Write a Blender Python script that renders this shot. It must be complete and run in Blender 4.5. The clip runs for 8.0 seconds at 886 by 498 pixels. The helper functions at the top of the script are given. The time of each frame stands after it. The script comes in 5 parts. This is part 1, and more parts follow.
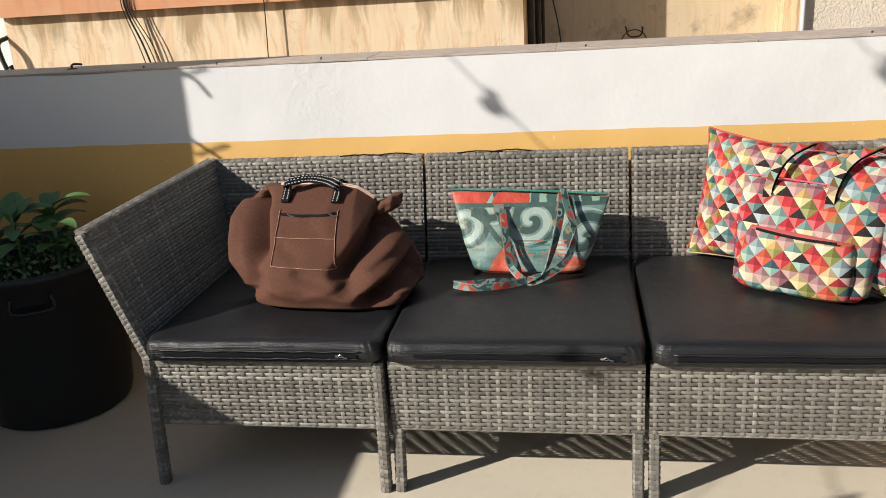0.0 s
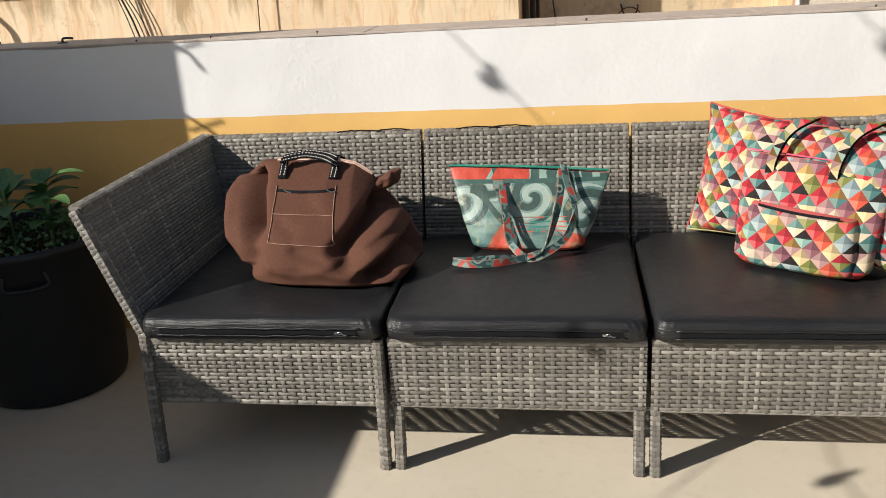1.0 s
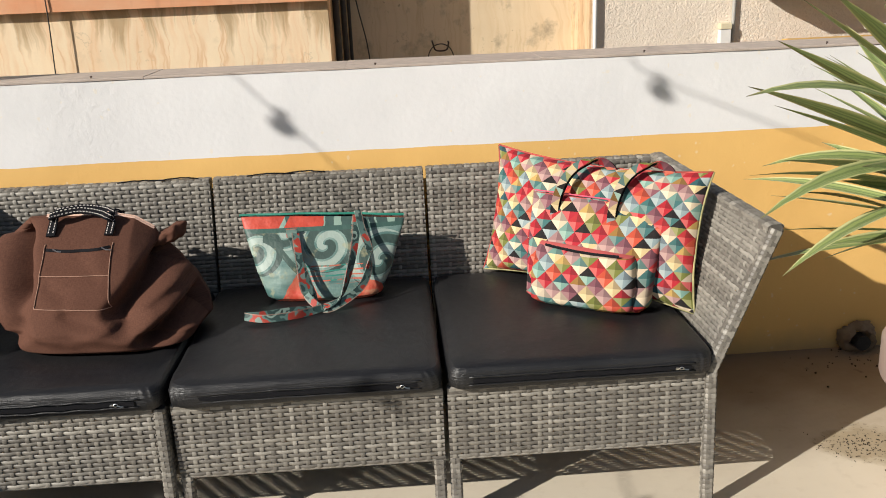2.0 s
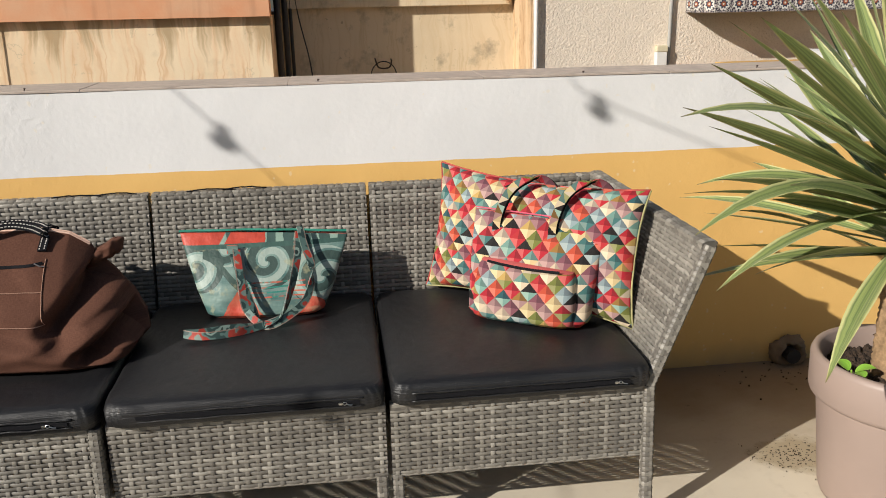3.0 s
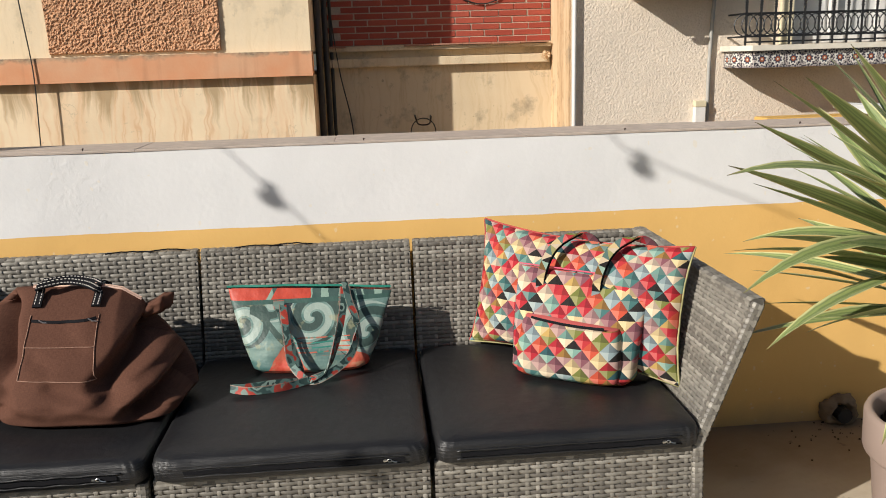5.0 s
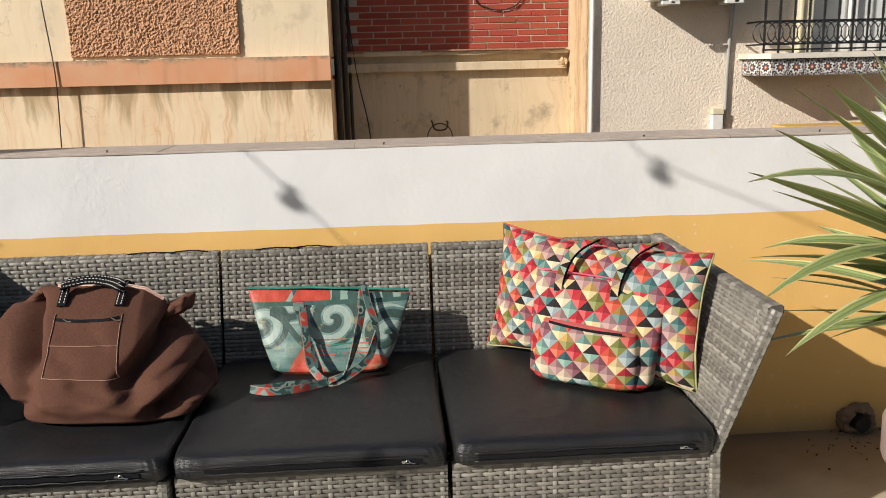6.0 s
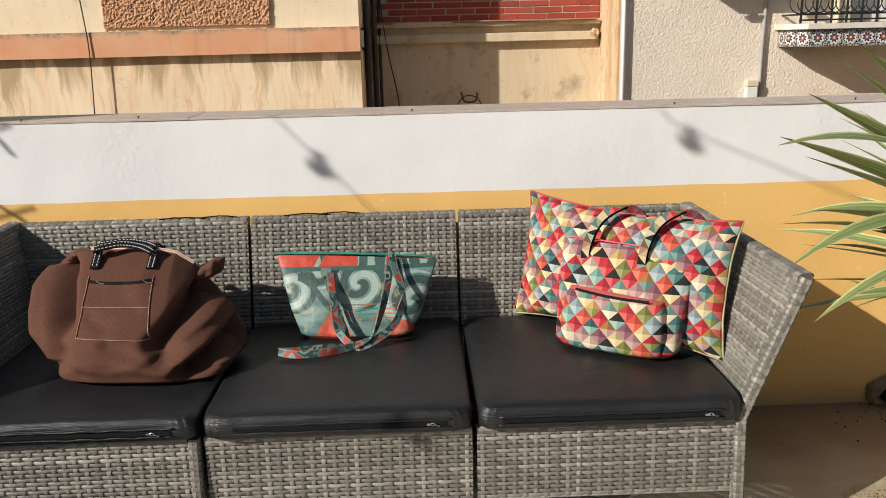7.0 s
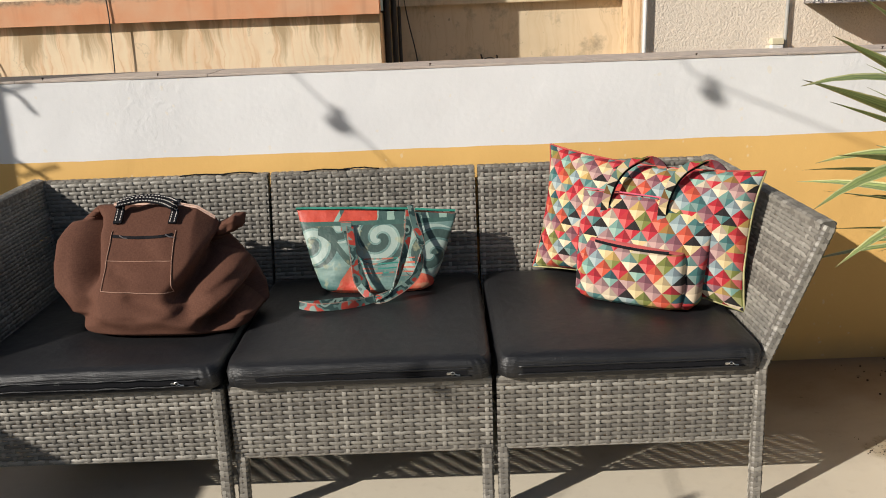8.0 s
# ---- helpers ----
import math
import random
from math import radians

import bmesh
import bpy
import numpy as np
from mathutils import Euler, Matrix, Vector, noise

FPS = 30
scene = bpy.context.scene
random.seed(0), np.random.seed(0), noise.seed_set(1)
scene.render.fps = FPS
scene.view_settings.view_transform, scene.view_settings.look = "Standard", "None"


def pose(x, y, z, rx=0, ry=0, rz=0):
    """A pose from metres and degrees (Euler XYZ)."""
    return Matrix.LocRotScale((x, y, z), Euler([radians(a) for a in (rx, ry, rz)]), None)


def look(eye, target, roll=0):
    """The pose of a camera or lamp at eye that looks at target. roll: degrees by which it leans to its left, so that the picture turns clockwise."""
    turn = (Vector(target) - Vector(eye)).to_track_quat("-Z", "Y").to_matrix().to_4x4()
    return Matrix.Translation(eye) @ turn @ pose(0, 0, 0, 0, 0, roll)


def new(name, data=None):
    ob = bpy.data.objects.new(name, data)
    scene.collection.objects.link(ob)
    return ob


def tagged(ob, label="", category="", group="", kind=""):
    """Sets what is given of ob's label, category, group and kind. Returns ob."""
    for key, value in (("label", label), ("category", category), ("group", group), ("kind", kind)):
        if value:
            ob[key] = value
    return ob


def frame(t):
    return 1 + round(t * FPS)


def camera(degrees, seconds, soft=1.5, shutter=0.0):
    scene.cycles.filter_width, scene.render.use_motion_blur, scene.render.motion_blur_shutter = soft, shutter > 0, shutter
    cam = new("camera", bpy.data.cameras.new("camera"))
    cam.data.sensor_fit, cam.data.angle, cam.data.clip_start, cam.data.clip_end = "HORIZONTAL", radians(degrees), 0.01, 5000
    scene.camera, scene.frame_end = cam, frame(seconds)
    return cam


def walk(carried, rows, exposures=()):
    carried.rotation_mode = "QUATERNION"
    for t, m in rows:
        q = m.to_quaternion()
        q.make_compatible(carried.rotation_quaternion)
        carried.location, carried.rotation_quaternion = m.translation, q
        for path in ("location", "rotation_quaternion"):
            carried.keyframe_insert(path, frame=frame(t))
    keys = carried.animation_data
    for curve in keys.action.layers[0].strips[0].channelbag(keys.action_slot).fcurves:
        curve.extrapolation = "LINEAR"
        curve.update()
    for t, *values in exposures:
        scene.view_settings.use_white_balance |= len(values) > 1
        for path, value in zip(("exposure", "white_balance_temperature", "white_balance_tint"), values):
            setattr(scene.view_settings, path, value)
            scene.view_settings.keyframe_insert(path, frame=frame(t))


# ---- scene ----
cam = camera(55.96, 8.0, soft=0.95)
PATH = [
    (0, 0.1548, -1.8490, 1.2667, 72.021, 3.399, 8.424),
    (0.5, 0.1393, -1.8385, 1.2517, 71.335, 3.020, 8.680),
    (1, 0.1300, -1.8332, 1.2499, 70.646, 3.244, 7.870),
    (1.5, 0.1860, -1.8131, 1.2666, 71.420, 3.185, 2.640),
    (2, 0.2423, -1.7611, 1.2747, 72.173, 2.311, -3.649),
    (3.5, 0.2397, -1.7750, 1.2750, 73.851, 1.128, -7.536),
    (4, 0.2281, -1.7776, 1.2800, 74.847, 1.001, -7.205),
    (4.5, 0.2215, -1.7748, 1.2913, 76.230, 1.655, -6.583),
    (5, 0.2206, -1.7816, 1.2873, 76.966, 1.691, -4.938),
    (6.5, 0.2002, -1.8026, 1.2870, 77.395, 1.266, -3.300),
    (7, 0.2103, -1.8076, 1.2647, 75.696, 1.343, -1.833),
    (7.5, 0.2147, -1.8153, 1.2362, 73.640, 1.843, -0.721),
    (8, 0.2144, -1.8213, 1.2245, 73.563, 2.071, -0.517),
]
walk(cam, [(t, pose(*p)) for t, *p in PATH], [(0.0, 0.36), (1.0, 0.38), (1.5, 0.32), (2.2, 0.24), (3.5, 0.1), (4.5, 0.16), (6.5, 0.17), (8.0, 0.17)])

# ---- world, sun, exposure ----
SUN = Vector((1.55, 0.92, -1.0)).normalized()
world = bpy.data.worlds.new("sky")
scene.world = world
world.use_nodes = True
_wn = world.node_tree.nodes
_sky = _wn.new("ShaderNodeTexSky")
_sky.sky_type = "NISHITA"
_sky.sun_disc = False
_sky.sun_elevation = math.asin(-SUN.z)
_sky.sun_rotation = math.atan2(-SUN.x, -SUN.y)
_sky.dust_density = 1.5
world.node_tree.links.new(_sky.outputs[0], _wn["Background"].inputs[0])
_wn["Background"].inputs[1].default_value = 0.058
sun_data = bpy.data.lights.new("sun", "SUN")
sun_data.energy, sun_data.angle, sun_data.color = 5.0, radians(0.53), (1.0, 0.95, 0.875)
sun = new("sun", sun_data)
sun.matrix_world = look((-6, -5, 5), Vector((-6, -5, 5)) + SUN)


# ---- materials ----
class Nodes:
    """A small way to write node trees."""

    def __init__(self, name):
        self.mat = bpy.data.materials.new(name)
        self.mat.use_nodes = True
        self.t = self.mat.node_tree
        self.bsdf = self.t.nodes["Principled BSDF"]

    def put(self, socket, v):
        if isinstance(v, bpy.types.NodeSocket):
            self.t.links.new(v, socket)
        elif v is not None:
            if isinstance(v, (tuple, list)) and len(v) == 3 and len(socket.default_value) == 4:
                v = (*v, 1)
            socket.default_value = v

    def node(self, kind, **ins):
        n = self.t.nodes.new("ShaderNode" + kind)
        for k, v in ins.items():
            self.put(n.inputs[k.replace("_", " ")], v)
        return n

    def m(self, op, a, b=0.0, c=0.0):
        n = self.t.nodes.new("ShaderNodeMath")
        n.operation = op
        for i, v in enumerate((a, b, c)):
            self.put(n.inputs[i], v)
        return n.outputs[0]

    def mix(self, f, a, b, blend="MIX"):
        n = self.t.nodes.new("ShaderNodeMix")
        n.data_type, n.blend_type = "RGBA", blend
        self.put(n.inputs[0], f)
        self.put(n.inputs[6], a)
        self.put(n.inputs[7], b)
        return n.outputs[2]

    def ramp(self, f, stops, constant=False):
        n = self.t.nodes.new("ShaderNodeValToRGB")
        r = n.color_ramp
        if constant:
            r.interpolation = "CONSTANT"
        while len(r.elements) < len(stops):
            r.elements.new(0.5)
        for e, (p, c) in zip(r.elements, stops):
            e.position = p
            e.color = (*c, 1) if len(c) == 3 else c
        self.put(n.inputs[0], f)
        return n.outputs[0]

    def grey(self, f, a, b):
        """0 to 1 as f goes from a to b."""
        n = self.t.nodes.new("ShaderNodeMapRange")
        n.inputs[1].default_value, n.inputs[2].default_value = a, b
        self.put(n.inputs[0], f)
        return n.outputs[0]

    def place(self):
        return self.t.nodes.new("ShaderNodeNewGeometry").outputs["Position"]

    def island(self):
        return self.t.nodes.new("ShaderNodeNewGeometry").outputs["Random Per Island"]

    def object_random(self):
        return self.t.nodes.new("ShaderNodeObjectInfo").outputs["Random"]

    def uv(self):
        return self.t.nodes.new("ShaderNodeTexCoord").outputs["UV"]

    def split(self, v):
        n = self.node("SeparateXYZ", Vector=v)
        return n.outputs[0], n.outputs[1], n.outputs[2]

    def scaled(self, v, s):
        n = self.t.nodes.new("ShaderNodeMapping")
        self.put(n.inputs[0], v)
        n.inputs[3].default_value = s
        return n.outputs[0]

    def noise(self, scale, detail=3.0, rough=0.55, vec=None):
        n = self.node("TexNoise", Scale=scale, Detail=detail, Roughness=rough)
        self.put(n.inputs["Vector"], self.place() if vec is None else vec)
        return n.outputs[0]

    def bump(self, h, strength=0.3, distance=0.003, under=None):
        n = self.node("Bump", Strength=strength, Distance=distance, Height=h)
        if under is not None:
            self.put(n.inputs["Normal"], under)
        return n.outputs[0]

    def done(self, color, rough=0.6, normal=None, metal=0.0, spec=0.5):
        self.put(self.bsdf.inputs["Base Color"], color)
        self.put(self.bsdf.inputs["Roughness"], rough)
        self.put(self.bsdf.inputs["Metallic"], metal)
        self.put(self.bsdf.inputs["Specular IOR Level"], spec)
        if normal is not None:
            self.put(self.bsdf.inputs["Normal"], normal)
        return self.mat


def plain(name, color, rough=0.5, var=0.12, scale=40.0, bump=0.15, metal=0.0, spec=0.5, dist=0.002):
    n = Nodes(name)
    f = n.noise(scale)
    g = n.noise(scale / 9, 4.0)
    dark = tuple(c * (1 - var) for c in color)
    light = tuple(min(1, c * (1 + var)) for c in color)
    c = n.mix(n.grey(f, 0.3, 0.7), dark, light)
    c = n.mix(n.m("MULTIPLY", n.grey(g, 0.35, 0.75), 0.5), c, tuple(x * (1 - 1.5 * var) for x in color))
    return n.done(c, rough, n.bump(f, bump, dist), metal, spec)


def rattan_mat():
    n = Nodes("rattan_strand")
    f = n.noise(260.0, 2.0)
    r = n.m("FRACT", n.m("ADD", n.island(), n.object_random()))
    c = n.ramp(r, [(0.0, (0.125, 0.112, 0.094)), (0.35, (0.185, 0.168, 0.140)), (0.75, (0.25, 0.229, 0.192)), (1.0, (0.39, 0.362, 0.31))])
    c = n.mix(n.m("MULTIPLY", n.grey(n.noise(5.0, 4.0), 0.45, 0.75), 0.45), c, (0.13, 0.125, 0.115))
    c = n.mix(n.m("MULTIPLY", f, 0.45), c, (0.12, 0.11, 0.10))
    return n.done(c, 0.52, n.bump(f, 0.25, 0.0008), 0.0, 0.35)


def leather_mat():
    n = Nodes("black_leatherette")
    v = n.node("TexVoronoi", Scale=420.0)
    n.put(v.inputs["Vector"], n.place())
    g = n.noise(4.0, 5.0)
    c = n.mix(n.grey(g, 0.35, 0.7), (0.0085, 0.0085, 0.0093), (0.0142, 0.0138, 0.0147))
    b = n.bump(v.outputs[0], 0.25, 0.0006)
    b = n.bump(n.noise(9.0, 3.0), 0.4, 0.009, b)
    # creases that run along the sides of the cushions
    b = n.bump(n.noise(1.0, 4.0, 0.6, n.scaled(n.place(), (7.0, 7.0, 190.0))), 0.55, 0.006, b)
    dust = n.grey(n.noise(150.0, 2.0), 0.70, 0.76)
    c = n.mix(n.m("MULTIPLY", dust, 0.35), c, (0.12, 0.11, 0.10))
    return n.done(c, n.m("MULTIPLY_ADD", n.noise(60.0), 0.15, 0.38), b, 0.0, 0.55)


def parapet_mat():
    """White over yellow paint, with a slightly uneven line at z = 0.783."""
    n = Nodes("painted_parapet")
    p = n.place()
    x, y, z = n.split(p)
    edge = n.m("MULTIPLY_ADD", n.m("SUBTRACT", n.noise(5.0, 5.0), 0.5), 0.012, z)
    top = n.m("GREATER_THAN", edge, 0.783)
    big, fine = n.noise(2.2, 5.0), n.noise(75.0, 4.0)
    white = n.mix(n.grey(big, 0.4, 0.75), (0.765, 0.755, 0.745), (0.705, 0.695, 0.685))
    yellow = n.mix(n.grey(big, 0.35, 0.7), (0.78, 0.485, 0.165), (0.74, 0.445, 0.145))
    c = n.mix(top, yellow, white)
    specks = n.grey(n.noise(38.0, 1.0), 0.735, 0.76)
    c = n.mix(n.m("MULTIPLY", specks, 0.35), c, (0.80, 0.70, 0.52))
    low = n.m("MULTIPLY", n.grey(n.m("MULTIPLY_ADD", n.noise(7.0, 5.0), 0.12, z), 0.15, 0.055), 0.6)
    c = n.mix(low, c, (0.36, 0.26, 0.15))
    lump = n.m("MULTIPLY", n.grey(n.noise(2.2, 1.0), 0.55, 0.66), n.grey(n.noise(30.0, 4.0, 0.6), 0.45, 0.62))
    b = n.bump(lump, 0.28, 0.002, n.bump(n.noise(7.0, 3.0), 0.25, 0.012))
    return n.done(c, 0.62, n.bump(fine, 0.25, 0.0025, b), 0.0, 0.3)


def floor_mat():
    n = Nodes("painted_floor")
    p = n.place()
    x, y, z = n.split(p)
    big, fine = n.noise(1.6, 5.0), n.noise(26.0, 5.0)
    c = n.mix(n.grey(big, 0.35, 0.7), (0.62, 0.55, 0.435), (0.55, 0.48, 0.375))
    c = n.mix(n.m("MULTIPLY", n.grey(fine, 0.55, 0.75), 0.25), c, (0.42, 0.35, 0.26))
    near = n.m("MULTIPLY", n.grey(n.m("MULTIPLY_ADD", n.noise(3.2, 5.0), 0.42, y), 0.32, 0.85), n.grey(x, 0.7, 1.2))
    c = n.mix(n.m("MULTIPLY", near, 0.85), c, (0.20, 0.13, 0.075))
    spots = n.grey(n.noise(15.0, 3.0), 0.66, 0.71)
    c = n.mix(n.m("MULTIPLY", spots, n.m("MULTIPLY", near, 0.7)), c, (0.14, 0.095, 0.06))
    # stain where water runs out of the pot
    d = n.m("SQRT", n.m("ADD", n.m("POWER", n.m("SUBTRACT", x, 1.50), 2.0), n.m("MULTIPLY", n.m("POWER", n.m("SUBTRACT", y, 0.21), 2.0), 2.2)))
    d = n.m("MULTIPLY_ADD", n.m("SUBTRACT", n.noise(14.0, 5.0), 0.5), 0.16, d)
    c = n.mix(n.m("MULTIPLY", n.grey(d, 0.16, 0.10), 0.75), c, (0.30, 0.235, 0.145))
    crumbs = n.grey(n.noise(95.0, 2.0), 0.60, 0.64)
    c = n.mix(n.m("MULTIPLY", crumbs, n.grey(d, 0.17, 0.06)), c, (0.05, 0.035, 0.02))
    return n.done(c, n.m("MULTIPLY_ADD", fine, 0.25, 0.42), n.bump(fine, 0.2, 0.003), 0.0, 0.4)


def render_mat(name, base, stain, streak, grime, drip=None):
    """Old painted render with rust-coloured runs and dirt; drip: the height from which water runs."""
    n = Nodes(name)
    p = n.place()
    x, y, z = n.split(p)
    sway = n.m("MULTIPLY", n.m("SUBTRACT", n.noise(2.6, 3.0), 0.5), 0.16)
    sway = n.m("MULTIPLY_ADD", n.m("SUBTRACT", n.noise(9.0, 2.0), 0.5), 0.035, sway)
    q = n.node("CombineXYZ", X=n.m("ADD", x, sway), Y=y, Z=z).outputs[0]
    runs = n.noise(1.0, 4.0, 0.6, n.scaled(q, (4.5, 4.5, 0.45)))
    thin = n.noise(1.0, 2.0, 0.5, n.scaled(q, (10.0, 10.0, 0.5)))
    big, fine = n.noise(1.7, 5.0), n.noise(30.0, 5.0)
    c = n.mix(n.grey(big, 0.35, 0.7), base, tuple(v * 0.90 for v in base))
    c = n.mix(n.m("MULTIPLY", n.grey(runs, 0.48, 0.68), 0.5 * streak), c, stain)
    # each thin run is a line with a faint halo
    line = n.m("ABSOLUTE", n.m("SUBTRACT", thin, 0.54))
    c = n.mix(n.m("MULTIPLY", n.grey(line, 0.07, 0.0), 0.5 * streak), c, stain)
    c = n.mix(n.m("MULTIPLY", n.m("MULTIPLY", n.grey(line, 0.018, 0.0), n.grey(n.noise(3.0, 2.0), 0.40, 0.58)), 0.8 * streak), c, tuple(0.86 * v for v in stain))
    # flakes of paint, with a darker rim
    flake = n.noise(3.2, 5.0, 0.6)
    rim = n.m("MULTIPLY", n.grey(n.m("ABSOLUTE", n.m("SUBTRACT", flake, 0.63)), 0.012, 0.0), 0.55)
    c = n.mix(rim, c, tuple(0.6 * v for v in base))
    c = n.mix(n.m("MULTIPLY", n.grey(n.noise(3.5, 6.0, 0.65), 0.56, 0.72), grime), c, (0.22, 0.19, 0.14))
    specks = n.m("MULTIPLY", n.grey(n.noise(21.0, 4.0), 0.68, 0.73), n.grey(n.noise(2.0, 2.0), 0.5, 0.65))
    c = n.mix(n.m("MULTIPLY", specks, 0.8 * grime), c, (0.10, 0.085, 0.065))
    if drip is not None:
        # grey-brown mould in tongues below the ledge
        reach = n.m("MULTIPLY", n.m("SUBTRACT", n.noise(1.0, 4.0, 0.6, n.scaled(q, (6.5, 6.5, 0.3))), 0.46), 1.9)
        tongue = n.grey(n.m("SUBTRACT", n.m("SUBTRACT", drip, z), reach), 0.10, -0.14)
        c = n.mix(n.m("MULTIPLY", tongue, 0.75), c, (0.36, 0.25, 0.13))
    return n.done(c, 0.8, n.bump(n.noise(18.0, 6.0, 0.6), 0.3, 0.006, n.bump(flake, 0.3, 0.02, n.bump(fine, 0.2, 0.002))), 0.0, 0.2)


def stucco_mat(name, base, scale, depth):
    n = Nodes(name)
    v = n.node("TexVoronoi", Scale=scale)
    v.feature = "SMOOTH_F1"
    n.put(v.inputs["Vector"], n.place())
    h = n.m("ADD", n.m("MULTIPLY", v.outputs[0], 0.7), n.m("MULTIPLY", n.noise(scale * 0.8, 5.0, 0.65), 1.5))
    big = n.noise(1.3, 5.0)
    c = n.mix(n.grey(big, 0.35, 0.7), base, tuple(x * 0.86 for x in base))
    c = n.mix(n.m("MULTIPLY", n.grey(h, 1.2, 0.75), 0.25), c, tuple(x * 0.72 for x in base))
    return n.done(c, 0.9, n.bump(h, 0.75, depth), 0.0, 0.15)


def triangles_mat():
    """Printed cloth: squares cut by both diagonals, each triangle in a colour of its own."""
    n = Nodes("triangle_print_cloth")
    u, v, _ = n.split(n.uv())
    w = 1 / 0.0465
    a, b = n.m("MULTIPLY", n.m("MULTIPLY_ADD", v, 0.99, u), w), n.m("MULTIPLY", n.m("MULTIPLY_ADD", v, -0.99, u), w)
    fa, fb = n.m("FRACT", a), n.m("FRACT", b)
    upper = n.m("GREATER_THAN", fa, fb)
    right = n.m("GREATER_THAN", n.m("ADD", fa, fb), 1.0)
    pair = n.node("TexWhiteNoise", Vector=n.node("CombineXYZ", X=n.m("FLOOR", a), Y=n.m("FLOOR", b), Z=7.0).outputs[0])
    other = n.node("TexWhiteNoise", Vector=n.node("CombineXYZ", X=n.m("FLOOR", a), Y=n.m("FLOOR", b), Z=3.0).outputs[0])
    halved = n.node("TexWhiteNoise", Vector=n.node("CombineXYZ", X=n.m("FLOOR", a), Y=n.m("FLOOR", b), Z=5.0).outputs[0])
    pal = [(0.46, 0.016, 0.028), (0.58, 0.085, 0.04), (0.68, 0.56, 0.38), (0.64, 0.50, 0.25), (0.20, 0.37, 0.30), (0.052, 0.165, 0.155), (0.185, 0.205, 0.045), (0.23, 0.085, 0.105), (0.46, 0.018, 0.033), (0.28, 0.37, 0.37), (0.50, 0.03, 0.036), (0.40, 0.24, 0.22)]
    hue = n.m("FRACT", n.m("ADD", n.m("MULTIPLY_ADD", n.m("FLOOR", a), 0.4167, n.m("MULTIPLY", n.m("FLOOR", b), 0.25)), n.m("MULTIPLY_ADD", pair.outputs[0], 0.16, 0.01)))
    c = n.ramp(hue, [(i / len(pal), col) for i, col in enumerate(pal)], True)
    pal = [(0.60, 0.40, 0.12), (0.012, 0.010, 0.010), (0.35, 0.19, 0.045), (0.62, 0.52, 0.37), (0.17, 0.33, 0.27), (0.03, 0.11, 0.12), (0.42, 0.018, 0.03), (0.014, 0.012, 0.012)]
    c = n.mix(n.m("MULTIPLY", n.m("GREATER_THAN", halved.outputs[0], 0.50), upper), c, n.ramp(other.outputs[0], [(i / len(pal), col) for i, col in enumerate(pal)], True))
    # each printed diamond has four facets
    ur, lr = n.m("MULTIPLY", right, upper), n.m("MULTIPLY", right, n.m("SUBTRACT", 1.0, upper))
    c = n.mix(ur, c, n.mix(1.0, c, (0.46, 0.44, 0.48), "MULTIPLY"))
    ul = n.m("MULTIPLY", n.m("SUBTRACT", 1.0, right), upper)
    c = n.mix(ul, c, n.mix(1.0, c, (0.76, 0.74, 0.76), "MULTIPLY"))
    c = n.mix(lr, c, n.mix(1.0, c, (0.80, 0.78, 0.80), "MULTIPLY"))
    c = n.mix(n.m("MULTIPLY", n.m("MULTIPLY", n.m("SUBTRACT", 1.0, right), n.m("SUBTRACT", 1.0, upper)), 0.16), c, (0.66, 0.52, 0.42))
    weave = n.noise(900.0, 1.0)
    c = n.mix(n.m("MULTIPLY", n.noise(160.0), 0.10), c, (0.20, 0.17, 0.15))
    return n.done(c, 0.8, n.bump(n.noise(14.0, 3.0), 0.3, 0.006, n.bump(weave, 0.2, 0.0005)), 0.0, 0.2)


